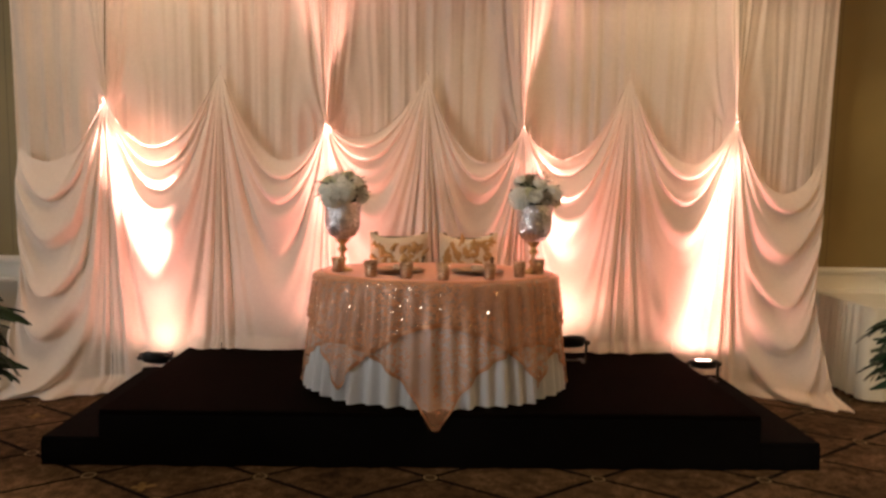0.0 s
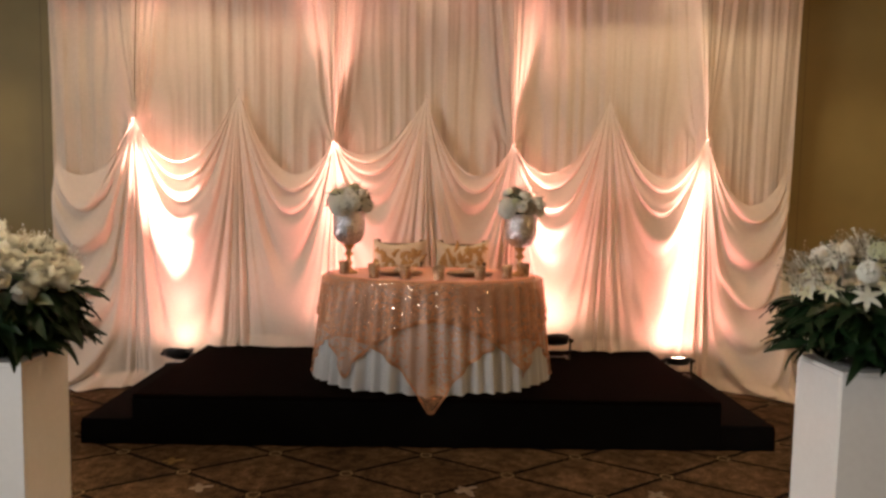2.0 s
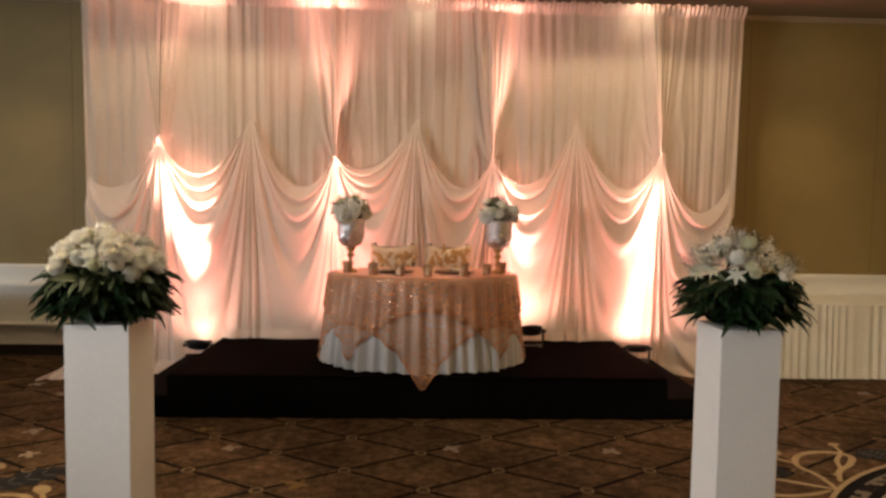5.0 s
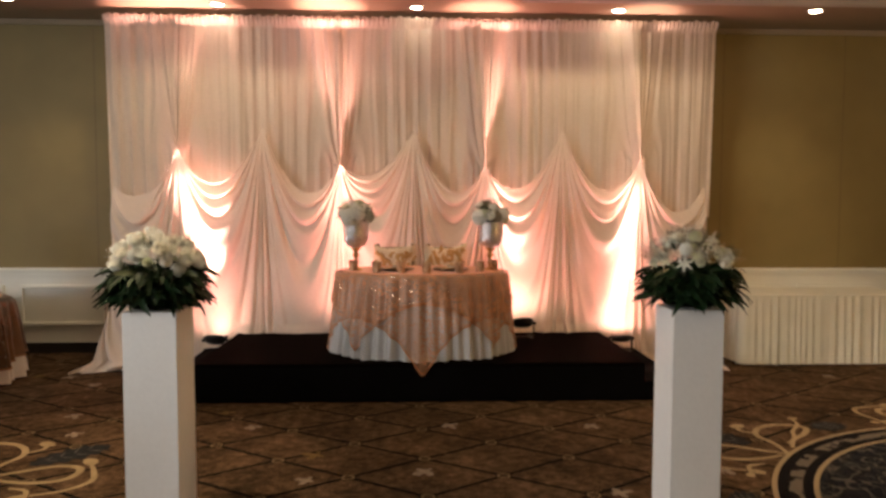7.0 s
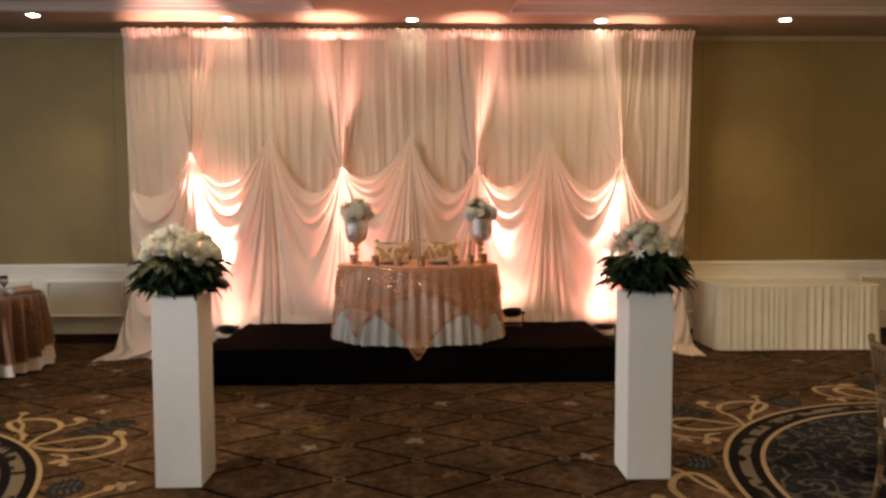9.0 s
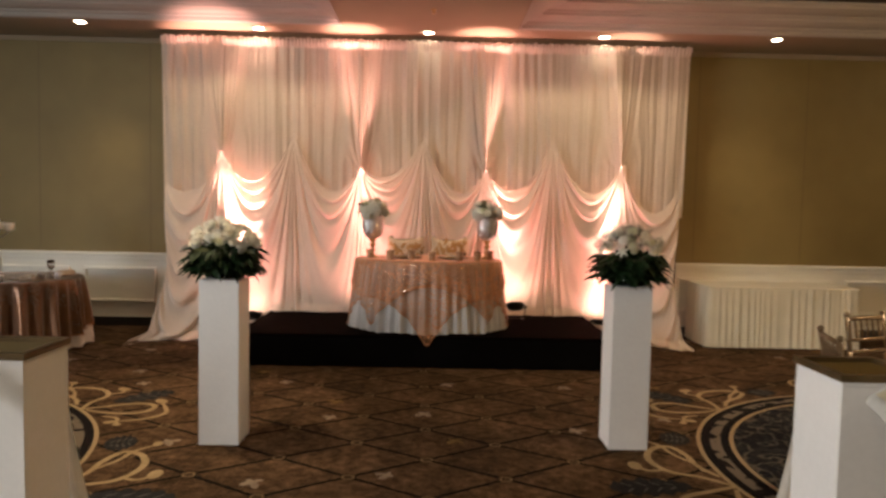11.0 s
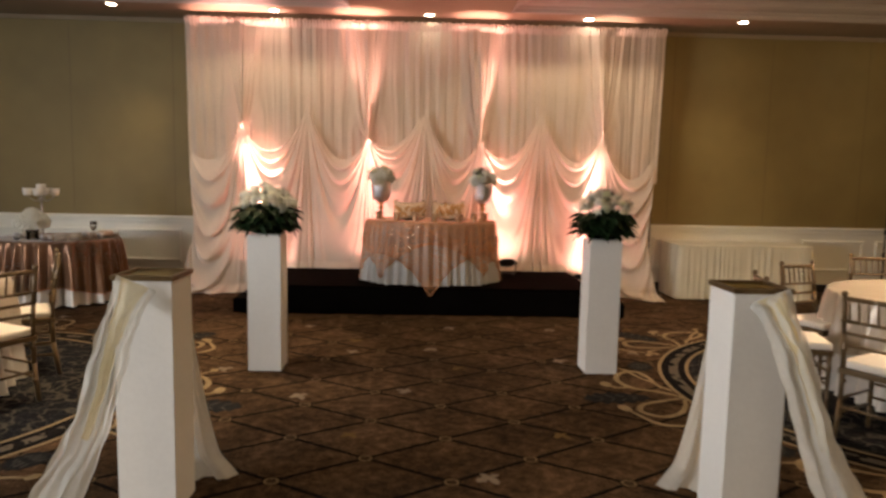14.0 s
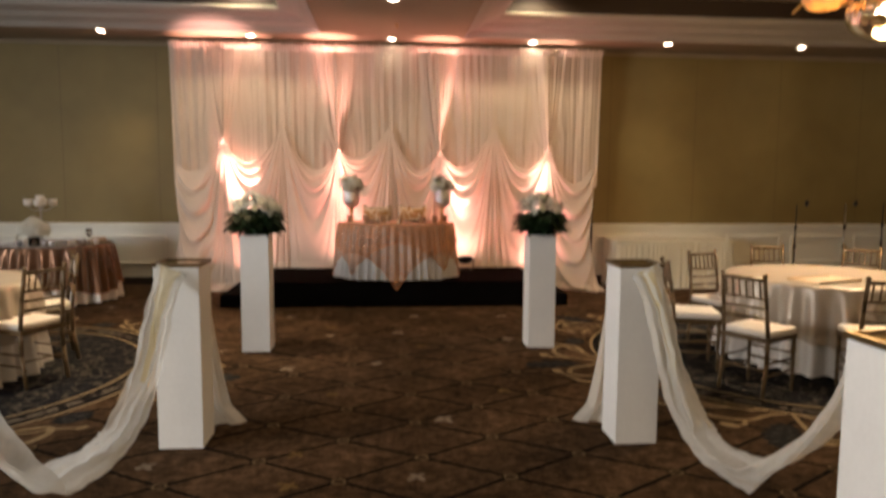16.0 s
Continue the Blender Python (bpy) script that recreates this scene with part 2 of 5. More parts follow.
def sequin_net_material():
    """See-through champagne net with glinting sequins."""
    m = cloth("sequin_net", (0.58, 0.265, 0.125), (0.70, 0.36, 0.185), through_light=0.25, rough=0.5, clear=0.55, fine=140.0)
    n, l = m.node_tree.nodes, m.node_tree.links
    p = n["Principled BSDF"]
    v = n.new("ShaderNodeTexVoronoi")
    v.inputs["Scale"].default_value = 130
    l.new(coords(n), v.inputs["Vector"])
    s = n.new("ShaderNodeSeparateColor")
    l.new(v.outputs["Color"], s.inputs[0])
    l.new(sums(n, l, "GREATER_THAN", s.outputs[0], 0.93), p.inputs["Metallic"])
    l.new(sums(n, l, "MULTIPLY_ADD", s.outputs[1], 0.3, 0.22), p.inputs["Roughness"])
    bump(n, l, s.outputs[2], p, 0.25, 0.003)
    return m


M = {}
M["carpet"] = carpet_material()
M["wallpaper"] = wallpaper_material()
M["white_paint"] = surface("white_paint", (0.62, 0.63, 0.56), (0.72, 0.73, 0.66), 2.0, 90, 0.42, relief=0.05)
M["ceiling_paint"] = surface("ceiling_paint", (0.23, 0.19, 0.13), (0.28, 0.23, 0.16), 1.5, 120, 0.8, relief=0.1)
M["crown_paint"] = surface("crown_paint", (0.265, 0.26, 0.235), (0.315, 0.31, 0.28), 2.0, 80, 0.5, relief=0.05)
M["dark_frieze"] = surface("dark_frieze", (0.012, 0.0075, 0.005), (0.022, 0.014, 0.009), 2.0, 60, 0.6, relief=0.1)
# near-black: the shadow along the wall foot is put into this colour
M["shaded_base"] = surface("shaded_base", (0.010, 0.008, 0.007), (0.022, 0.018, 0.014), 3.0, 60, 0.5)
M["curtain"] = cloth("ivory_curtain", (0.80, 0.71, 0.625), (0.85, 0.765, 0.685), 0.38, 0.65, 0.35, clear=0.08)
M["sheer"] = cloth("ivory_sheer", (0.80, 0.70, 0.605), (0.85, 0.755, 0.655), 0.42, 0.6, 0.35, clear=0.10)
M["deck"] = surface("stage_deck_carpet", (0.0012, 0.0009, 0.0008), (0.0040, 0.0026, 0.0022), 3.0, 300, 0.95, relief=0.5, gloss=0.01)
M["skirt_black"] = surface("black_stage_cloth", (0.0018, 0.0017, 0.0017), (0.004, 0.0036, 0.0036), 4.0, 200, 0.95, relief=0.3, gloss=0.03)
M["pedestal"] = surface("white_laminate", (0.69, 0.71, 0.70), (0.77, 0.79, 0.78), 1.8, 50, 0.38, relief=0.03)
M["tray"] = surface("bronze_tray", (0.09, 0.062, 0.028), (0.19, 0.14, 0.07), 14, 120, 0.35, metal=0.7)
M["mirror"] = surface("tray_mirror", (0.55, 0.50, 0.42), (0.62, 0.57, 0.48), 3, 60, 0.08, metal=1.0, relief=0.01)
M["organza"] = cloth("ivory_organza", (0.77, 0.80, 0.775), (0.83, 0.86, 0.835), 0.42, 0.35, 0.4, clear=0.34)
M["organza_gold"] = cloth("champagne_organza", (0.80, 0.71, 0.42), (0.87, 0.79, 0.53), 0.40, 0.35, 0.4, clear=0.40)
M["tablecloth"] = cloth("white_satin", (0.68, 0.66, 0.62), (0.76, 0.74, 0.70), 0.15, 0.36, 0.15)
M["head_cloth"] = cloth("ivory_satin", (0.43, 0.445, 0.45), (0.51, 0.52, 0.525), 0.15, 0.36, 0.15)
M["champagne"] = cloth("champagne_satin", (0.50, 0.435, 0.345), (0.59, 0.52, 0.425), 0.08, 0.27, 0.1, metal=0.15)
M["cream_cloth"] = cloth("cream_pleated_cloth", (0.64, 0.64, 0.53), (0.73, 0.73, 0.62), 0.2, 0.6, 0.2)
M["bronze_cloth"] = cloth("bronze_organza", (0.095, 0.046, 0.022), (0.24, 0.112, 0.048), 0.2, 0.27, 0.5, clear=0.12, metal=0.45)
M["sequin_net"] = sequin_net_material()
M["peach_top"] = cloth("peach_net_top", (0.62, 0.245, 0.12), (0.72, 0.325, 0.175), 0.1, 0.5, 0.3)
M["hem"] = surface("copper_hem_ribbon", (0.24, 0.11, 0.05), (0.36, 0.18, 0.09), 12, 200, 0.4, metal=0.3)
M["sequin"] = surface("silver_sequin", (0.85, 0.80, 0.72), (0.95, 0.90, 0.84), 5, 50, 0.15, metal=1.0, relief=0.0)
M["chair_wood"] = surface("gold_chair_wood", (0.085, 0.055, 0.025), (0.155, 0.105, 0.048), 9, 90, 0.38, metal=0.25, coat=0.3)
M["cushion"] = cloth("ivory_cushion", (0.76, 0.73, 0.66), (0.84, 0.81, 0.74), 0.0, 0.6, 0.3)
M["damask"] = surface("cream_damask", (0.52, 0.41, 0.28), (0.62, 0.51, 0.36), 8, 120, 0.5)
M["gold_thread"] = surface("gold_applique", (0.36, 0.20, 0.07), (0.50, 0.30, 0.12), 20, 140, 0.38, metal=0.4)
M["black_metal"] = surface("black_metal", (0.010, 0.010, 0.011), (0.024, 0.023, 0.023), 8, 80, 0.45, metal=0.4)
M["steel"] = surface("dull_steel", (0.34, 0.33, 0.31), (0.46, 0.45, 0.43), 8, 90, 0.3, metal=1.0)
M["lens"] = glowing("lit_lens", (1.0, 0.70, 0.52), 22.0)
M["bulb"] = glowing("lit_bulb", (1.0, 0.82, 0.58), 26.0)
M["warm_shade"] = glowing("lit_amber_glass", (0.9, 0.45, 0.15), 0.10)
M["glass"] = glass("clear_glass", (0.95, 0.97, 0.97))
M["amber_glass"] = glass("amber_glass", (1.0, 0.86, 0.66), 0.12)
M["petal_white"] = cloth("white_petal", (0.76, 0.78, 0.73), (0.84, 0.86, 0.81), 0.2, 0.6, 0.1)
M["petal_cream"] = cloth("cream_petal", (0.78, 0.77, 0.68), (0.86, 0.85, 0.77), 0.2, 0.6, 0.1)
M["petal_blush"] = cloth("greenish_petal", (0.62, 0.66, 0.46), (0.74, 0.76, 0.58), 0.3, 0.6, 0.2)
M["petal_lily"] = cloth("lily_petal", (0.56, 0.59, 0.50), (0.68, 0.70, 0.62), 0.2, 0.6, 0.1)
M["petal_dusty"] = cloth("dusty_petal", (0.34, 0.30, 0.23), (0.50, 0.45, 0.36), 0.2, 0.6, 0.1)
M["leaf"] = surface("dark_leaf", (0.0025, 0.010, 0.003), (0.009, 0.030, 0.008), 18, 120, 0.55, relief=0.2, gloss=0.18)
M["leaf_light"] = surface("grey_green_leaf", (0.035, 0.052, 0.024), (0.075, 0.098, 0.048), 18, 120, 0.4, relief=0.2)


def mosaic(name, low, high, scale, rough=0.16):
    """Small mirrored facets, each at its own angle."""
    m, n, l, p = material(name)
    v = n.new("ShaderNodeTexVoronoi")
    v.inputs["Scale"].default_value = scale
    l.new(coords(n), v.inputs["Vector"])
    c = n.new("ShaderNodeSeparateColor")
    l.new(v.outputs["Color"], c.inputs[0])
    l.new(ramp(n, l, c.outputs[0], [(0.1, low), (0.9, high)]), p.inputs["Base Color"])
    set_in(p, Metallic=0.95, Roughness=rough)
    tilt = n.new("ShaderNodeVectorMath")
    tilt.operation = "MULTIPLY_ADD"
    l.new(v.outputs["Color"], tilt.inputs[0])
    tilt.inputs[1].default_value, tilt.inputs[2].default_value = (0.8, 0.8, 0.8), (-0.4, -0.4, -0.4)
    add = n.new("ShaderNodeVectorMath")
    l.new(n.new("ShaderNodeNewGeometry").outputs["Normal"], add.inputs[0])
    l.new(tilt.outputs[0], add.inputs[1])
    norm = n.new("ShaderNodeVectorMath")
    norm.operation = "NORMALIZE"
    l.new(add.outputs[0], norm.inputs[0])
    l.new(norm.outputs[0], p.inputs["Normal"])
    return m


M["mercury"] = mosaic("mercury_glass_mosaic", (0.34, 0.35, 0.37), (0.86, 0.88, 0.92), 150, 0.30)
M["gold_metal"] = surface("antique_gold", (0.42, 0.27, 0.12), (0.60, 0.42, 0.20), 20, 120, 0.3, metal=0.9)
M["copper_cup"] = mosaic("rose_gold_cup", (0.24, 0.16, 0.10), (0.62, 0.46, 0.32), 230, 0.28)
M["candle_white"] = cloth("white_frosted_cup", (0.76, 0.75, 0.72), (0.84, 0.83, 0.80), 0.4, 0.4, 0.0)
M["charger"] = surface("dark_gold_charger", (0.10, 0.05, 0.02), (0.20, 0.11, 0.05), 20, 90, 0.3, metal=0.7)
M["scroll_gold"] = surface("gold_carpet_scroll", (0.15, 0.11, 0.055), (0.31, 0.245, 0.15), 7, 300, 0.95, relief=0.5, gloss=0.05)
M["scroll_pale"] = surface("pale_carpet_star", (0.10, 0.08, 0.058), (0.25, 0.21, 0.165), 9, 300, 0.95, relief=0.5, gloss=0.05)
M["scroll_grey"] = surface("grey_carpet_vein", (0.03, 0.032, 0.03), (0.075, 0.075, 0.068), 14, 300, 0.95, relief=0.5, gloss=0.05)
M["scroll_amber"] = surface("amber_carpet_star", (0.06, 0.038, 0.012), (0.15, 0.10, 0.04), 14, 300, 0.95, relief=0.5, gloss=0.05)
M["scroll_dark"] = surface("navy_carpet_leaf", (0.006, 0.0065, 0.008), (0.02, 0.021, 0.022), 14, 300, 0.95, relief=0.5, gloss=0.05)


# ---- building helpers ----
def finish(name, me, mat, parent, label, smooth=True):
    me.materials.append(mat)
    if smooth:
        me.shade_smooth()
    ob = new(name, me)
    if parent is not None:
        ob.parent = parent
    if label:
        ob["label"] = label
    return ob


def part(name, bm, mat, parent=None, label="", smooth=False):
    me = bpy.data.meshes.new(name)
    bmesh.ops.recalc_face_normals(bm, faces=bm.faces)
    bm.to_mesh(me)
    bm.free()
    return finish(name, me, mat, parent, label, smooth)


def sheet(name, P, mat, parent=None, label="", wrap=False, smooth=True):
    """A mesh from a grid of points P[i][j] (numpy, n x m x 3); wrap joins the last column to the first."""
    P = np.asarray(P, float)
    a, b = P.shape[:2]
    idx = np.arange(a * b).reshape(a, b)
    nxt = np.roll(idx, -1, 1) if wrap else idx[:, 1:]
    cur = idx if wrap else idx[:, :-1]
    F = np.stack([cur[:-1], nxt[:-1], nxt[1:], cur[1:]], -1).reshape(-1, 4)
    me = bpy.data.meshes.new(name)
    me.from_pydata(P.reshape(-1, 3).tolist(), [], F.tolist())
    me.update()
    return finish(name, me, mat, parent, label, smooth)


def thing(name, label, category, group="", at=(0, 0, 0), turn=0):
    ob = new(name)
    ob.empty_display_size = 0.1
    ob.matrix_basis = pose(*at, 0, 0, turn)
    return tagged(ob, label, category, group)


def box(bm, x0, y0, z0, x1, y1, z1, edge=0.0):
    v = [bm.verts.new((x, y, z)) for x in (x0, x1) for y in (y0, y1) for z in (z0, z1)]
    fs = [bm.faces.new([v[i] for i in q]) for q in ((0, 1, 3, 2), (4, 6, 7, 5), (0, 4, 5, 1), (2, 3, 7, 6), (0, 2, 6, 4), (1, 5, 7, 3))]
    if edge:
        es = list({e for f in fs for e in f.edges})
        bmesh.ops.bevel(bm, geom=es, offset=edge, segments=2, affect="EDGES", profile=0.5)
    return bm


def boxes(*rows, edge=0.0):
    bm = bmesh.new()
    for r in rows:
        box(bm, *r, edge=edge)
    return bm


def lathe(bm, profile, seg=24, at=(0, 0, 0), m=None):
    """A turned body from (radius, height) pairs."""
    rings = []
    for r, z in profile:
        ring = []
        for k in range(seg):
            a = 2 * math.pi * k / seg
            q = Vector((r * math.cos(a), r * math.sin(a), z))
            if m is not None:
                q = m @ q
            ring.append(bm.verts.new(q + Vector(at)))
        rings.append(ring)
    for a, b in zip(rings, rings[1:]):
        for k in range(seg):
            bm.faces.new((a[k], a[(k + 1) % seg], b[(k + 1) % seg], b[k]))
    for ring, rz in ((rings[0], profile[0]), (rings[-1], profile[-1])):
        if rz[0] > 1e-4:
            bm.faces.new(ring)
    return bm


def turned(*profile, seg=24, at=(0, 0, 0), m=None):
    return lathe(bmesh.new(), profile, seg, at, m)


def rod(bm, a, b, r0, r1=None, seg=8):
    """A straight round bar from a to b."""
    a, b = Vector(a), Vector(b)
    m = (b - a).to_track_quat("Z", "Y").to_matrix()
    n = (b - a).length
    return lathe(bm, [(r0, 0), (r0 if r1 is None else r1, n)], seg, a, m)


def bar(a, b, r0, r1=None, seg=8):
    return rod(bmesh.new(), a, b, r0, r1, seg)


def smoothstep(a, b, x):
    t = np.clip((x - a) / (b - a), 0, 1)
    return t * t * (3 - 2 * t)


# ---- the room ----
X0, X1, Y0, Y1 = -8.6, 10.5, -15.0, 0.5
floor = tagged(part("floor", boxes((X0, Y0, -0.12, X1, Y1, 0.0)), M["carpet"]), "brown patterned ballroom carpet with black lattice and gold rings", "carpet", kind="structure")
tagged(part("wall_north", boxes((X0 - 0.2, Y1, -0.12, X1 + 0.2, Y1 + 0.2, 4.3)), M["wallpaper"]), "olive-gold papered ballroom wall", "wall", kind="structure")
tagged(part("wall_east", boxes((X1, Y0, -0.12, X1 + 0.2, Y1, 4.3)), M["wallpaper"]), "olive-gold papered wall", "wall", kind="structure")
tagged(part("wall_south", boxes((X0 - 0.2, Y0 - 0.2, -0.12, X1 + 0.2, Y0, 4.3)), M["wallpaper"]), "olive-gold papered wall", "wall", kind="structure")
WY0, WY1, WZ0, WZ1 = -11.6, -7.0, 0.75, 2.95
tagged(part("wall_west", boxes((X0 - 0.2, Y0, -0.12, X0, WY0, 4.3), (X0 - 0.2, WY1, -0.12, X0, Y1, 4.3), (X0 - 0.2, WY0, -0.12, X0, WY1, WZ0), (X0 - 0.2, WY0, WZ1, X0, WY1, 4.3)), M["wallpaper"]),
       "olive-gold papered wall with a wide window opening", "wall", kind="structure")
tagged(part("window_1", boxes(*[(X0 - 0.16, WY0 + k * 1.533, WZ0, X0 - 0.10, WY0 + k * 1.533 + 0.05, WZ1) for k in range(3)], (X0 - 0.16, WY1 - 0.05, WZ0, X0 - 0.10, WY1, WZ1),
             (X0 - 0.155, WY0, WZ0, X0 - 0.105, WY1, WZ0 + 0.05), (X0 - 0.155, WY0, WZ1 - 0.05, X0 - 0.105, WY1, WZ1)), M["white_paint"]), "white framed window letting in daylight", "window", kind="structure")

# ceiling: flat soffit, central beam, two recessed coffers with wide crown mouldings
BX0, BX1, CY, CB = -0.94, 1.02, -0.42, -7.5
CXL, CXR = -7.6, 9.4
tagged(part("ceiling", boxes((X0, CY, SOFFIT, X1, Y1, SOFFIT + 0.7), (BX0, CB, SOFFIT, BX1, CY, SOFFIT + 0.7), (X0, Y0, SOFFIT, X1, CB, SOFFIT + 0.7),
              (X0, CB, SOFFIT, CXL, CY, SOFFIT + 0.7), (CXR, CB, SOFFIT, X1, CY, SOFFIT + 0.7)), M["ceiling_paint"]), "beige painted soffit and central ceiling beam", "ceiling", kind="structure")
CROWN = [(0.0, 3.554), (0.03, 3.567), (0.05, 3.602), (0.075, 3.607), (0.09, 3.627), (0.16, 3.642), (0.215, 3.667), (0.235, 3.692), (0.26, 3.694), (0.275, 3.71), (0.36, 3.724), (0.43, 3.747), (0.445, 3.77), (0.475, 3.774), (0.48, 3.802), (0.44, 3.807)]
FRIEZE = [(0.44, 3.807), (0.44, 4.052)]
UPPER = [(0.44, 4.052), (0.5, 4.072), (0.56, 4.117), (0.6, 4.122), (0.6, 4.142)]


def coffer_loop(prof, x0, x1, y0, y1):
    return np.array([[(x0 + o, y0 + o, z), (x1 - o, y0 + o, z), (x1 - o, y1 - o, z), (x0 + o, y1 - o, z)] for o, z in prof])


for cx0, cx1 in ((CXL, BX0), (BX1, CXR)):
    tagged(sheet("crown_moulding", coffer_loop(CROWN, cx0, cx1, CB, CY), M["crown_paint"], wrap=True, smooth=False), "wide white stepped crown moulding round a ceiling recess", "moulding", kind="structure")
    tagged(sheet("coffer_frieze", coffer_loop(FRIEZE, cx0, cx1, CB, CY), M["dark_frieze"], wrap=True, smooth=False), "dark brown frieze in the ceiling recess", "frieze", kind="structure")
    tagged(sheet("coffer_trim", coffer_loop(UPPER, cx0, cx1, CB, CY), M["ceiling_paint"], wrap=True, smooth=False), "narrow white upper moulding of the recess", "moulding", kind="structure")
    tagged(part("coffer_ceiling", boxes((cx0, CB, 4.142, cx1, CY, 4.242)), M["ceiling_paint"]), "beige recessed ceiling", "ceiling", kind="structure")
tagged(part("wall_top_moulding", boxes((X0, Y1 - 0.03, SOFFIT - 0.045, X1, Y1, SOFFIT), (X0, Y1 - 0.05, SOFFIT - 0.02, X1, Y1 - 0.03, SOFFIT)), M["ceiling_paint"]), "thin beige moulding at the top of the wall", "moulding", kind="structure")

# wainscot
wains = tagged(part("wainscot", boxes((X0, Y1 - 0.018, 0.11, X1, Y1, 0.825)), M["white_paint"]), "white painted wainscot panelling below a chair rail", "wainscot", kind="structure")
part("chair_rail", boxes((X0, Y1 - 0.035, 0.825, X1, Y1, 0.86), (X0, Y1 - 0.028, 0.86, X1, Y1, 0.89), (X0, Y1 - 0.06, 0.89, X1, Y1, 0.91), (X0, Y1 - 0.05, 0.91, X1, Y1, 0.925), edge=0.004), M["white_paint"], wains)
# baseboard, its dark colour standing for the shadow strip above the carpet
part("baseboard", boxes((X0, Y1 - 0.03, 0.0, X1, Y1, 0.11)), M["shaded_base"], wains, "baseboard coloured dark for the shadow at the wall foot")
PW = 1.07
for k in range(18):
    a = -8.53 + k * PW
    if a + 0.90 > X1 - 0.1:
        break
    b, y = a + 0.90, Y1 - 0.018
    bm = bmesh.new()
    for q in ((a, y - 0.034, 0.705, b, y, 0.742), (a, y - 0.034, 0.30, b, y, 0.337), (a, y - 0.034, 0.337, a + 0.035, y, 0.705), (b - 0.035, y - 0.034, 0.337, b, y, 0.705)):
        box(bm, *q, edge=0.006)
    part("panel_frame", bm, M["white_paint"], wains)

# downlights
for dx, dy, dz in [(*q, SOFFIT) for q in DOWN] + [(*q[:2], 4.142) for q in COFFER_DOWN]:
    d = thing("ceiling_downlight", "round recessed ceiling downlight, switched on", "downlight", "ceiling downlights", (dx, dy, dz))
    part("trim_ring", turned((0.060, 0.002), (0.060, -0.004), (0.065, -0.010), (0.082, -0.008), (0.086, 0.002), seg=28), M["crown_paint"], d, smooth=True)
    part("lamp", turned((0.0, -0.006), (0.045, -0.005), (0.058, -0.003), (0.058, 0.004), seg=24), M["bulb"], d, "glowing lamp", smooth=True)
sp = thing("sprinkler_head", "small brass sprinkler head in the ceiling beam", "sprinkler", at=(0.08, -1.1, SOFFIT))
part("body", turned((0.03, 0.001), (0.028, -0.006), (0.010, -0.010), (0.008, -0.035), (0.018, -0.038), (0.018, -0.041), seg=14), M["gold_metal"], sp, smooth=True)

# ---- the backdrop curtain ----
TIES = [(-2.985, 1.80), (-2.339, 2.15), (-1.523, 2.40), (-0.739, 2.004), (0.0, 2.389), (0.712, 2.014), (1.507, 2.405), (2.295, 2.082), (2.975, 1.84)]
SAGS = [0.26, 0.42, 0.46, 0.24, 0.42, 0.40, 0.46, 0.40]
curtain = thing("backdrop_curtain", "ivory backdrop curtain pinched into swags, lit by uplights", "curtain", at=(0, -0.077, 0))
STAGE = (-1.78, 1.91, 0.312)
STEP = (-2.10, 2.26, 0.157)


def hem_height(x):
    return np.where((x > STAGE[0] - 0.01) & (x < STAGE[1] + 0.01), STAGE[2] + 0.006, np.where((x > STEP[0] - 0.02) & (x < STEP[1] + 0.02), STEP[2] + 0.006, 0.006))


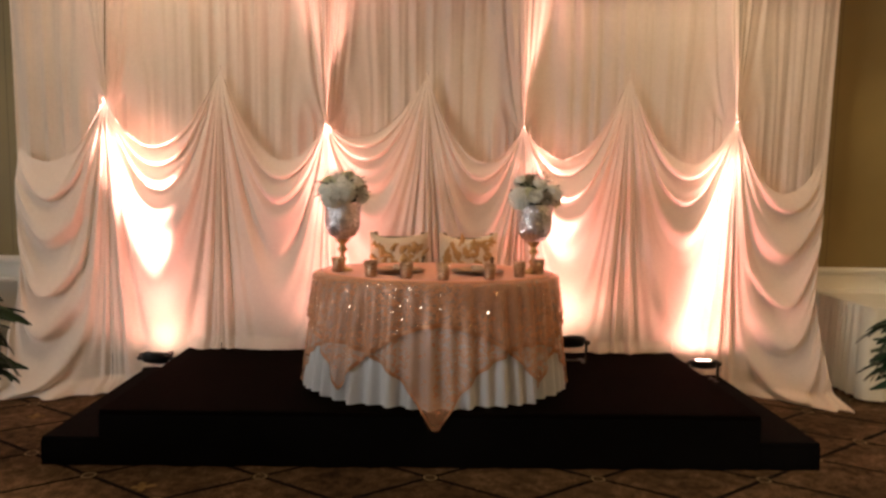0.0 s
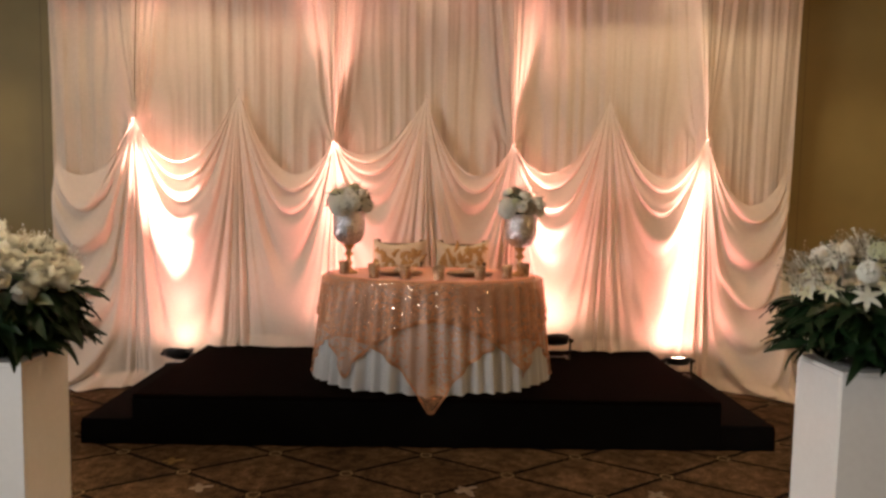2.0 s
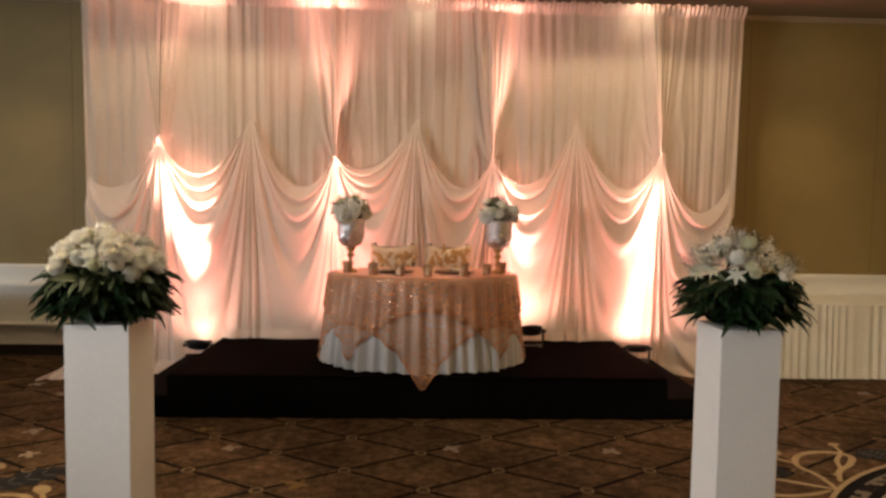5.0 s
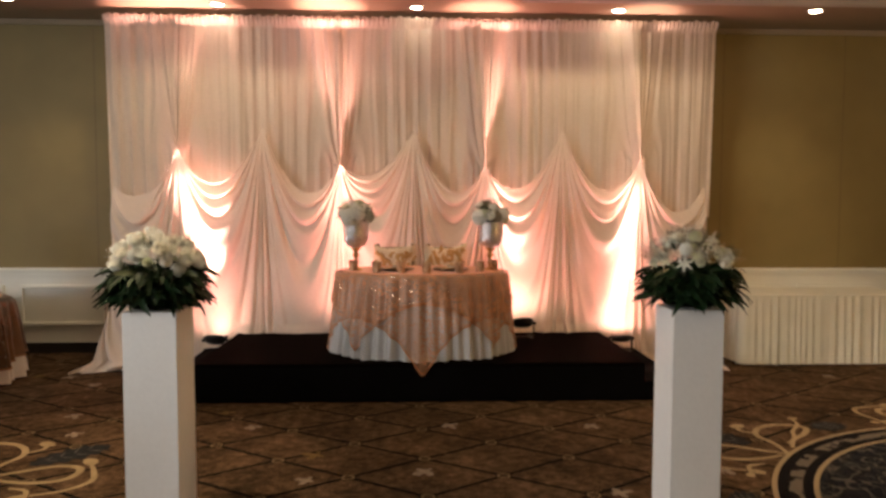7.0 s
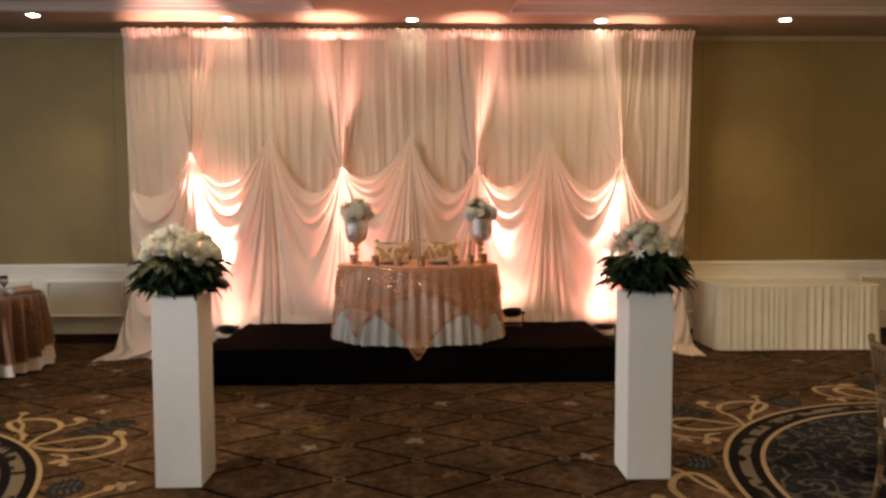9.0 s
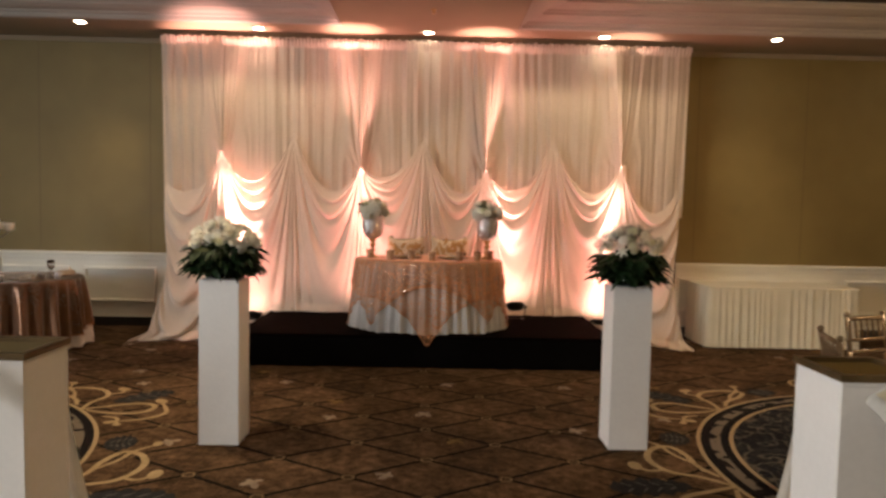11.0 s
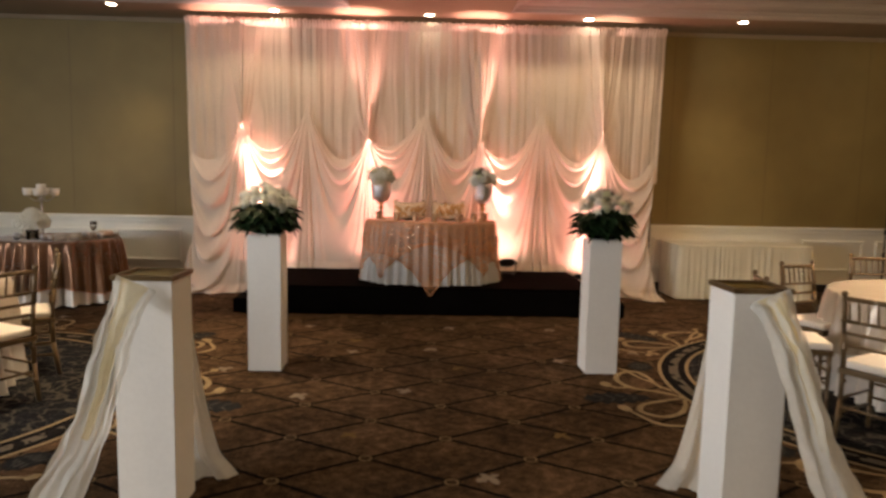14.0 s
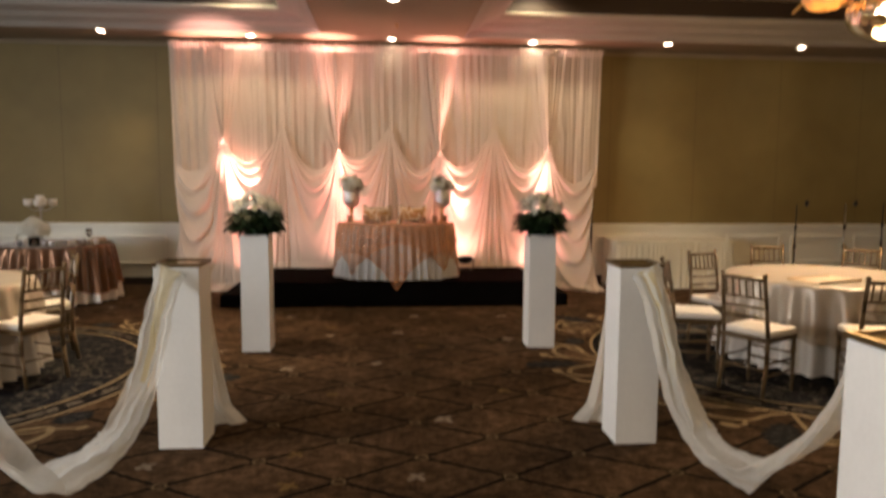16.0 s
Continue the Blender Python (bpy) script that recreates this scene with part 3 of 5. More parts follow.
def lower_panel(k):
    """Cloth between two ties: folds follow the hanging curves from tie to tie, and fan out to the hem."""
    (xa, za), (xb, zb) = TIES[k], TIES[k + 1]
    rs = np.random.RandomState(11 + k)
    u = 0.5 - 0.5 * np.cos(np.linspace(0, math.pi, 84))
    v = np.linspace(0, 1, 190)
    U, V = np.meshgrid(u, v)
    X = xa + (xb - xa) * U
    arch = 4 * U * (1 - U)
    chord = za + (zb - za) * U
    top = chord - SAGS[k] * arch
    end = k in (0, 7)
    bottom = hem_height(X)
    Z = top + (bottom - top) * V ** 1.05
    s = (chord - Z) / np.maximum(arch, 0.003)
    L = np.log(np.clip(s, 0.05, 600) / SAGS[k])
    L = 2.3 * np.tanh(L / 2.3)
    if end:  # nested swags, one below the other, hang from the outer edge
        side = U if k == 0 else 1 - U
        rung = (chord - Z - (0.36 + 0.22 * V) * arch * (1.25 - 0.5 * side)) / 0.30 + 0.35
        rung = rung - 0.13 * np.sin(3.1 * rung + 0.6) + 0.10 * (1 - side)
        inner = smoothstep(0.42, 0.88, side)
        L = rung * (1 - inner) / 2.7 + L * inner
    ph = rs.uniform(0, 6.28, 4)
    wob = 0.35 * np.sin(2.1 * U * 6.28 + ph[0]) * 0.5
    phase = 3.7 * np.where(L < 0.6, L, 0.6 + 0.62 * (L - 0.6)) + (wob - 1.2) / 6.28 + 0.2 * rs.uniform(-1, 1)
    tuck = phase % 1.0
    tuck = 2 * smoothstep(0.0, 0.74, tuck) * (1 - smoothstep(0.74, 1.0, tuck)) - 0.9
    even = 0.62 * np.sin(6.28 * phase) + 0.55 * (1.6 * np.abs(np.cos(3.14 * phase - 0.785)) - 1)
    even = even * (0.75 + 0.4 * np.sin(2.6 * phase + ph[3]) + 0.2 * np.sin(7.1 * phase + ph[1]))
    hung = np.exp(-np.clip(L, 0, 9) * 0.9)
    w1 = tuck * hung + even * (1 - hung)
    w2 = np.sin(6.28 * 4.9 * L + ph[1] + wob * 2)
    w3 = np.sin(6.28 * 1.1 * L + ph[2])
    reach = np.clip((chord - Z) / 0.9, 0, 1) ** 0.6 * smoothstep(0.0, 0.10, np.minimum(U, 1 - U) + 0.04)
    swag = np.exp(-np.clip(L, 0, 9) * 0.55)
    amp = (0.0205 + 0.033 * swag) * reach
    fold = amp * (w1 * 0.88 + 0.16 * w2) + 0.014 * reach * w3
    if end:
        crest = (rung + 0.08 * np.sin(3 * U + ph[0])) % 1.0
        crest = 2 * smoothstep(0.0, 0.72, crest) * (1 - smoothstep(0.72, 1.0, crest)) - 0.8
        fine = np.sin(6.28 * 2.3 * rung + ph[1]) * smoothstep(0.45, 0.0, side)
        fold = fold * inner + (1 - inner) * reach * (0.056 * crest * (0.35 + 0.65 * arch) + 0.013 * fine)
    belly = 0.03 * arch * np.exp(-((L - 0.25) / 0.8) ** 2) * reach
    ctr = 0.5 * (STEP[0] + STEP[1])
    d = np.abs(X - ctr) - (STEP[1] - STEP[0]) / 2
    out = 0.02 + 0.30 * smoothstep(0.12, 0.75, d)
    flare = out * np.clip((2.1 - Z) / 2.1, 0, 1) ** 1.6
    pool = smoothstep(0.10, 0.0, Z - bottom) * (0.055 + 0.105 * smoothstep(0.0, 0.3, d)) * (0.6 + 0.25 * np.sin(9 * X + ph[3]) + 0.15 * np.sin(31 * X + ph[1]))
    Y = -0.005 - 0.03 * smoothstep(0.0, 0.3, chord - Z) - fold - belly - flare - pool
    if end:  # gathers at the outer edge
        X = X + (0.05 * np.sin(Z * 3.0) + 0.03 * smoothstep(0.0, 1.2, Z)) * (1 - side) ** 3 * (-1 if k else 1)
    if end:  # the hem spreads on the carpet
        X = X + (-1 if k == 0 else 1) * (1 - side) ** 1.3 * ((0.13, 0.06)[k > 0] * smoothstep(1.0, 0.0, Z) + (0.15, 0.05)[k > 0] * smoothstep(0.10, 0.0, Z))
    # the lit ties stand forward of the others, and the cloth leans back below them
    for j in (k, k + 1):
        if j % 2:
            lean = 0.085 * np.exp(-((X - TIES[j][0]) / 0.30) ** 2) * np.exp(-np.clip(TIES[j][1] - Z, 0, 9) / 0.55)
            Y = Y - lean
    Y = np.minimum(Y, -0.004)
    # each fold droops a little over the hollow below it
    Z = np.maximum(Z - 0.45 * fold * smoothstep(0.0, 0.25, Z - bottom), bottom)
    return np.stack([X, Y, Z], -1)


for k in range(8):
    sheet("swag_panel", lower_panel(k), M["curtain"], curtain, "lower swag panel" if k == 0 else "")


TOPC = 3.497


def upper_panel(k, xs, pins):
    """Long pleated cloth, shirred on the pipe; its pleats draw together into a cone over each pinned point."""
    rs = np.random.RandomState(40 + k)
    zs = np.concatenate([np.linspace(TOPC, TOPC - 0.14, 16)[:-1], np.linspace(TOPC - 0.14, 1.50, 110)])
    X, Z = np.meshgrid(np.linspace(*xs, 250), zs)
    c, near, forward = X.copy(), np.zeros_like(X), np.zeros_like(X)
    for px, pz in pins:
        up = np.clip((Z - pz) / (TOPC - pz), 0, 1)
        width = 0.028 + 0.26 * up ** 0.85
        dxp = X - px
        pull = np.exp(-(dxp / (width + 0.05)) ** 2)
        c = c + pull * dxp * (0.30 / width - 1) * 0.8
        near = np.maximum(near, pull * smoothstep(0.0, 0.8, 1 - up))
        forward = forward + 0.150 * np.exp(-(dxp / (0.022 + 0.206 * up)) ** 2) * (1 - up) ** 0.6 * np.exp(-np.clip(pz - Z, 0, 9) / 0.09)
    ph = rs.uniform(0, 6.28, 6)
    drift = 0.025 * np.sin(Z * 1.7 + ph[0]) + 0.02 * np.sin(X * 4 + ph[4])
    size = 0.75 + 0.35 * np.sin(2.3 * c + ph[5]) + 0.25 * np.sin(6.1 * c + ph[3])
    q = 6.28 * 7.0 * (c + drift) + ph[1] + 2.4 * np.sin(3.7 * c + ph[2]) + 1.1 * np.sin(8.3 * c + ph[4])
    w = (np.sin(q) * 0.75 + 0.3 * (1.6 * np.abs(np.cos(q / 2 + 0.6)) - 1)) * size
    w = w + np.sin(6.28 * 15 * c + ph[2]) * (0.13 + 0.2 * near) + np.sin(6.28 * 24 * c + ph[0]) * 0.05 + np.sin(6.28 * 2.7 * (c + drift) + ph[3]) * 0.5
    head = smoothstep(TOPC - 0.02, TOPC - 0.12, Z)
    frill = 0.040 * (1 - head) + np.sin(6.28 * 23 * X + ph[2] + 1.5 * np.sin(9 * X)) * 0.011 * (1 - head)
    Y = 0.066 - 0.0195 * w * (0.30 + 0.70 * head) * (1 + 0.5 * near) - frill - forward
    rim = smoothstep(0.5, 0.0, np.minimum(X + 3.115, 3.11 - X)) * (TOPC - Z) / 1.7
    X = X + np.where(X < 0, 0.03, -0.025) * rim
    Z = Z + (Z > TOPC - 0.005) * (0.008 * np.sin(6.28 * 11.5 * X + ph[1]) + 0.005 * np.sin(31 * X))
    return np.stack([X, Y, Z], -1)


CUTS = [-3.09, -2.339, -0.739, 0.712, 2.295, 3.11]
for k in range(5):
    pins = [(x, z) for x, z in (TIES[1], TIES[3], TIES[5], TIES[7]) if CUTS[k] - 0.01 <= x <= CUTS[k + 1] + 0.01]
    sheet("long_panel", upper_panel(k, (CUTS[k], CUTS[k + 1]), pins), M["sheer"], curtain, "upper pleated panel" if k == 0 else "")
for k, (tx, tz) in enumerate(TIES[1:-1]):
    bm = turned((0.003, -0.014), (0.010, -0.009), (0.008, 0.000), (0.006, 0.004), (0.010, 0.010), (0.003, 0.016), seg=12, at=(tx, -0.012 - (0.090 if k % 2 == 0 else 0), tz))
    part("tie", bm, M["curtain"], curtain, smooth=True)
part("hanging_pipe", bar((-3.08, 0.09, 3.47), (3.11, 0.09, 3.47), 0.02, seg=10), M["black_metal"], curtain, "black curtain pipe")
for px in (-3.0, 0.0, 3.04):
    part("upright", bar((px, 0.16, 0.0), (px, 0.16, 3.47), 0.022, seg=10), M["black_metal"], curtain)

# ---- stage ----
stage = thing("stage_platform", "low stage with dark carpeted deck and black cloth skirt", "stage", at=(0.065, -0.7, 0))
ox, oy = -0.065, 0.7
part("deck", boxes((-1.78 + ox, -1.55 + oy, 0.285, 1.91 + ox, 0.30 + oy, 0.312), edge=0.006), M["deck"], stage, "dark brown carpeted deck")


def skirt_wall(x0, y0, x1, y1, h, seed):
    rs = np.random.RandomState(seed)
    nn = max(12, int(math.hypot(x1 - x0, y1 - y0) / 0.03))
    t = np.linspace(0, 1, nn)
    z = np.linspace(h, 0.0, 8)
    T, Z = np.meshgrid(t, z)
    ln = math.hypot(x1 - x0, y1 - y0)
    nx, ny = (y1 - y0) / ln, -(x1 - x0) / ln
    off = 0.003 + 0.005 * (1 - Z / h) * (np.sin(T * ln * 9 + rs.uniform(0, 6)) + np.sin(T * ln * 23 + rs.uniform(0, 6)))
    off = np.maximum(off + 0.006 * (1 - Z / h), 0.002)
    return np.stack([x0 + (x1 - x0) * T + nx * off, y0 + (y1 - y0) * T + ny * off, Z], -1)


part("frame", boxes((-1.77 + ox, -1.54 + oy, 0.0, 1.90 + ox, 0.30 + oy, 0.285)), M["skirt_black"], stage)
sheet("front_skirt", skirt_wall(-1.78 + ox, -1.55 + oy, 1.91 + ox, -1.55 + oy, 0.287, 1), M["skirt_black"], stage, "black cloth skirt")
for sx0, sx1, sgn in ((-2.10, -1.783, -1), (1.913, 2.26, 1)):
    st = thing("stage_step", "low black cloth-covered step beside the stage", "step", "stage steps", ((sx0 + sx1) / 2, -0.75, 0))
    ax, ay = -(sx0 + sx1) / 2, 0.75
    part("tread", boxes((sx0 + ax, -1.55 + ay, 0.13, sx1 + ax, 0.0 + ay, 0.157), edge=0.008), M["skirt_black"], st)
    part("riser", boxes((sx0 + ax + 0.01, -1.54 + ay, 0.0, sx1 + ax - 0.01, 0.0 + ay, 0.13)), M["skirt_black"], st)
    sheet("step_skirt", skirt_wall(sx0 + ax, -1.55 + ay, sx1 + ax, -1.55 + ay, 0.135, 3), M["skirt_black"], st)

# uplights
for i, (ux, uy, uz, tx) in enumerate(UPLIGHTS):
    base = STEP[2] if abs(ux) > 1.95 else STAGE[2]
    up = thing("uplight", "black uplight on a bracket, lit, below the curtain", "spotlight", "curtain uplights", (ux, uy, base))
    h = uz - base - 0.03
    lean = Matrix.Rotation(radians(-9 if i == 3 else -24), 3, "X")
    part("housing", turned((0.05, -0.052), (0.085, -0.045), (0.098, -0.01), (0.103, 0), (0.103, 0.012), (0.088, 0.014), (0.084, 0.004), seg=26, at=(0, 0, h), m=lean), M["black_metal"], up, smooth=True)
    part("lens", turned((0.0, 0.008), (0.06, 0.007), (0.083, 0.004), (0.083, 0), seg=24, at=(0, 0, h), m=lean), M["lens"], up, "glowing lens", smooth=True)
    part("yoke", boxes((-0.118, -0.012, 0.004, -0.106, 0.012, h), (0.106, -0.012, 0.004, 0.118, 0.012, h), (-0.118, -0.014, 0.0, 0.118, 0.014, 0.008), (-0.10, -0.07, 0.0, -0.07, 0.07, 0.006), (0.07, -0.07, 0.0, 0.10, 0.07, 0.006)), M["black_metal"], up)
    for s in (-1, 1):
        part("knob", bar((s * 0.100, 0, h - 0.02), (s * 0.135, 0, h - 0.02), 0.014, seg=10), M["black_metal"], up)


# ---- tables ----
def round_cloth(a, b, top, hem, seed, folds=26, depth=0.035, flare=0.09, offset=0.0, n=300, rows=26):
    """Cloth over a round or oval top: flat on it, then hanging in folds to hem(angle)."""
    rs = np.random.RandomState(seed)
    th = np.linspace(0, 2 * math.pi, n, endpoint=False)
    ph = rs.uniform(0, 6.28, 4)
    wave = np.sin(folds * th + 1.3 * np.sin(3 * th + ph[0]) + ph[1]) * 0.65 + np.sin((folds // 2 + 1) * th + ph[2]) * 0.35
    pts = []
    for r in np.linspace(0.02, 1, 9)[:-1]:
        pts.append(np.stack([a * r * np.cos(th), b * r * np.sin(th), np.full(n, top)], -1))
    h = np.array([hem(t) for t in th])
    for i in range(rows + 1):
        f = i / rows
        drop = f ** 1.25
        z = top - (top - h) * drop
        below = np.clip((top - z) / 0.75, 0, 1.2)
        out = 0.006 + offset + min(f * 6, 1) * 0.006 + flare * below + depth * wave * below ** 0.6
        round_off = 0.010 * (1 - np.clip((top - z) / 0.012, 0, 1))
        pts.append(np.stack([(a + out - round_off) * np.cos(th), (b + out - round_off) * np.sin(th), z], -1))
    return np.array(pts)


def square_hem(a, b, half, angle, top, low=0.0):
    """Hem height of a square cloth of that half side laid over the top, turned by the angle."""
    def hem(t):
        q = t - radians(angle)
        edge = half / max(abs(math.cos(q)), abs(math.sin(q)))
        rim = math.hypot(a * math.cos(t), b * math.sin(t))
        return max(top - max(edge - rim, 0.05), low)
    return hem


def hem_band(P, width):
    """The lowest strip of a hanging cloth, laid just outside it."""
    lo, hi = P[-1], P[-2]
    d = hi - lo
    d = d / np.linalg.norm(d, axis=1)[:, None]
    c = P[0].mean(0)
    o = lo - c
    o[:, 2] = 0
    o = o / np.linalg.norm(o, axis=1)[:, None] * 0.004
    return np.array([lo + o + d * width, lo + o])


def table_frame(t, a, b, top):
    bm = bmesh.new()
    lathe(bm, [(0.985, top - 0.03), (1.0, top - 0.026), (1.0, top - 0.006), (0.985, top - 0.002)], 48)
    bmesh.ops.scale(bm, vec=(a, b, 1), verts=bm.verts)
    part("tabletop", bm, M["chair_wood"], t)
    for sx in (-1, 1):
        for sy in (-1, 1):
            part("leg", bar((sx * a * 0.55, sy * b * 0.55, 0), (sx * a * 0.55, sy * b * 0.55, top - 0.03), 0.016), M["black_metal"], t)


# head table on the stage
HT = (0.075, -0.95, STAGE[2])
TA, TB, TH = 0.735, 0.485, 0.705
ht = thing("head_table", "oval head table on the stage under layered cloths", "table", at=HT)
table_frame(ht, TA, TB, TH)
hc = thing("tablecloth", "white satin tablecloth falling in folds to the stage", "tablecloth", at=HT)
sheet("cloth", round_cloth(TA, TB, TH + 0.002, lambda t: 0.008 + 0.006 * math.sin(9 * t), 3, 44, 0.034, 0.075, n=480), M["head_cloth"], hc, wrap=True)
ov = thing("sequin_overlay", "champagne sequinned net overlay in two layers with copper hems", "table overlay", at=HT)


P1 = round_cloth(TA, TB, TH + 0.006, lambda t: max(square_hem(TA, TB * 1.5, 1.10, 45, TH, -1)(t), 0.02 if abs(math.sin(t) + 1) > 0.006 else -0.09), 3, 44, 0.034, 0.075, 0.010, n=480)
lap = smoothstep(0.10, -0.01, P1[..., 2]) * (P1[..., 1] < -0.5)
P1[..., 1] = P1[..., 1] * (1 - lap) + np.minimum(P1[..., 1], -0.640) * lap
sheet("lower_layer", P1, M["sequin_net"], ov, "long pointed net layer", wrap=True)
sheet("lower_hem", hem_band(P1, 0.022), M["hem"], ov, wrap=True)
P2 = round_cloth(TA, TB, TH + 0.010, lambda t: max(square_hem(TA, TB * 1.5, 0.975, 2, TH)(t), 0.035) + 0.012 * math.sin(7 * t), 3, 44, 0.032, 0.08, 0.022, n=480)
sheet("upper_layer", P2, M["sequin_net"], ov, "short sequinned net layer", wrap=True)
sheet("upper_hem", hem_band(P2, 0.024), M["hem"], ov, wrap=True)
rs = np.random.RandomState(9)
bm = bmesh.new()
for k in range(8500):
    P = P2 if k % 3 else P1
    i, j = rs.randint(9, P.shape[0] - 1), rs.randint(232, 488) % 480
    q, r = Vector(P[i, j]), rs.uniform(0.0012, 0.0026) if rs.rand() > 0.08 else rs.uniform(0.0026, 0.0036)
    d = Vector((q.x, q.y, 0)).normalized()
    m = (d + Vector((0, 0, 0.15)) + Vector(rs.normal(0, 0.6, 3))).to_track_quat("Z", "Y").to_matrix()
    vs = [bm.verts.new(q + d * 0.006 + m @ Vector((r * math.cos(k * 1.047), r * math.sin(k * 1.047), 0))) for k in range(6)]
    bm.faces.new(vs)
sq = part("sequin_scatter", bm, M["sequin"], ov, "scattered silver sequins")
sq["kind"] = "stuff"
part("top_net", turned((0.0, TH + 0.0125), (0.9, TH + 0.0128), (0.985, TH + 0.0122), seg=64, m=Matrix.Diagonal((TA, TB, 1))), M["peach_top"], ov, "peach net on the table top", smooth=True)
TOPZ = HT[2] + TH + 0.0135

# cups along the front of the head table
for cx, cy, s in ((-0.535, -1.04, 1.15), (-0.315, -1.24, 1.2), (-0.105, -1.29, 1.18), (0.11, -1.33, 1.2), (0.385, -1.27, 1.15), (0.575, -1.16, 1.15), (0.71, -1.02, 1.18)):
    c = thing("votive_cup", "small rose-gold mercury glass votive cup on the head table", "candle cup", "votive cups", (cx, cy, TOPZ))
    part("cup", turned((0.026 * s, 0), (0.028 * s, 0.004), (0.031 * s, 0.05), (0.036 * s, 0.078 * s), (0.033 * s, 0.078 * s), (0.028 * s, 0.05), (0.024 * s, 0.008), (0.0, 0.008), seg=20), M["copper_cup"], c, smooth=True)
    part("candle", turned((0.022, 0.009), (0.022, 0.035), (0.018, 0.037), (0.0, 0.036), seg=14), M["candle_white"], c, smooth=True)
for px in (-0.16, 0.33):
    c = thing("charger_plate", "dark gold charger plate with a white plate and folded napkin", "plate", "charger plates", (px, -1.02, TOPZ))
    part("charger", turned((0.10, 0.0), (0.155, 0.010), (0.165, 0.014), (0.162, 0.017), (0.12, 0.010), (0.0, 0.008), seg=36), M["charger"], c, smooth=True)
    part("plate", turned((0.07, 0.010), (0.12, 0.022), (0.125, 0.025), (0.08, 0.017), (0.0, 0.015), seg=32), M["gold_metal"], c, smooth=True)
    bm = boxes((-0.035, -0.09, 0.024, 0.035, 0.09, 0.034), (-0.03, -0.08, 0.034, 0.032, 0.085, 0.040), edge=0.004)
    part("napkin", bm, M["champagne"], c)


# ---- flowers ----
def petal(bm, m, length, width, cup, tip=0.5, rows=4, cols=3):
    """One curved petal or leaf, growing along +x and bending up by cup."""
    g = []
    for i in range(rows + 1):
        f = i / rows
        wd = width * (math.sin(math.pi * min(0.98, (f * 0.86 + 0.10)) ** tip)) ** 0.8
        row = []
        for j in range(cols):
            s = j / (cols - 1) * 2 - 1
            row.append(bm.verts.new(m @ Vector((length * f * math.cos(cup * f), s * wd * 0.5, length * f * math.sin(cup * f) + 0.18 * width * s * s))))
        g.append(row)
    for i in range(rows):
        for j in range(cols - 1):
            bm.faces.new((g[i][j], g[i][j + 1], g[i + 1][j + 1], g[i + 1][j]))


def mesh_of(name, bm, mat, smooth=True):
    me = bpy.data.meshes.new(name)
    bm.to_mesh(me)
    bm.free()
    me.materials.append(mat)
    if smooth:
        me.shade_smooth()
    return me


def rose_mesh(name, mat, r, seed):
    rs = random.Random(seed)
    bm = bmesh.new()
    for ring, (cnt, tilt, ln) in enumerate(((5, 0.25, 1.0), (5, 0.65, 0.92), (5, 1.0, 0.80), (4, 1.25, 0.66), (3, 1.42, 0.55))):
        for k in range(cnt):
            a = 6.283 * k / cnt + ring * 0.6 + rs.uniform(-0.15, 0.15)
            m = Matrix.Rotation(a, 4, "Z") @ Matrix.Translation((0.10 * r, 0, 0)) @ Matrix.Rotation(-tilt * 0.75 + rs.uniform(-0.1, 0.1), 4, "Y")
            petal(bm, m, r * ln, r * (1.15 - 0.12 * ring), 0.75, 0.75)
    bmesh.ops.remove_doubles(bm, verts=[v for v in bm.verts if v.co.length < 0.32 * r], dist=0.16 * r)
    return mesh_of(name, bm, mat)


def lily_mesh(name, mat, r, seed):
    rs = random.Random(seed)
    bm = bmesh.new()
    for k in range(6):
        m = Matrix.Rotation(6.283 * k / 6 + rs.uniform(-0.1, 0.1), 4, "Z") @ Matrix.Rotation(-0.75 + 0.15 * (k % 2), 4, "Y")
        petal(bm, m, r * 1.25, r * 0.46, -0.75, 0.9, 6)
    bmesh.ops.remove_doubles(bm, verts=[v for v in bm.verts if v.co.length < 0.2 * r], dist=0.2 * r)
    for k in range(5):
        a = 6.283 * k / 5
        rod(bm, (0, 0, 0), (0.25 * r * math.cos(a), 0.25 * r * math.sin(a), 0.7 * r), r * 0.02, r * 0.035, 4)
    return mesh_of(name, bm, mat)


def ball_mesh(name, mat, r, seed, count=90):
    """A hydrangea head: many small four-petalled florets on a dome."""
    rs = random.Random(seed)
    bm = bmesh.new()
    for i in range(count):
        z = 1 - 1.45 * (i + 0.5) / count
        a = i * 2.39996
        q = Vector((math.sqrt(max(0, 1 - z * z)) * math.cos(a), math.sqrt(max(0, 1 - z * z)) * math.sin(a), z))
        b = Matrix.Translation(q * r * rs.uniform(0.86, 1.02)) @ (q + Vector((rs.uniform(-0.3, 0.3), rs.uniform(-0.3, 0.3), 0.1))).to_track_quat("Z", "Y").to_matrix().to_4x4()
        t0 = rs.uniform(0, 1.5)
        for k in range(4):
            m = b @ Matrix.Rotation(t0 + k * 1.5708, 4, "Z") @ Matrix.Rotation(-0.25, 4, "Y")
            petal(bm, m, r * 3.2 / count ** 0.5, r * 3.0 / count ** 0.5, 0.4, 0.8, 2)
    return mesh_of(name, bm, mat)


def leaf_mesh(name, mat, ln, wd, cup, rows=6):
    bm = bmesh.new()
    petal(bm, Matrix.Identity(4), ln, wd, cup, 0.85, rows)
    return mesh_of(name, bm, mat)


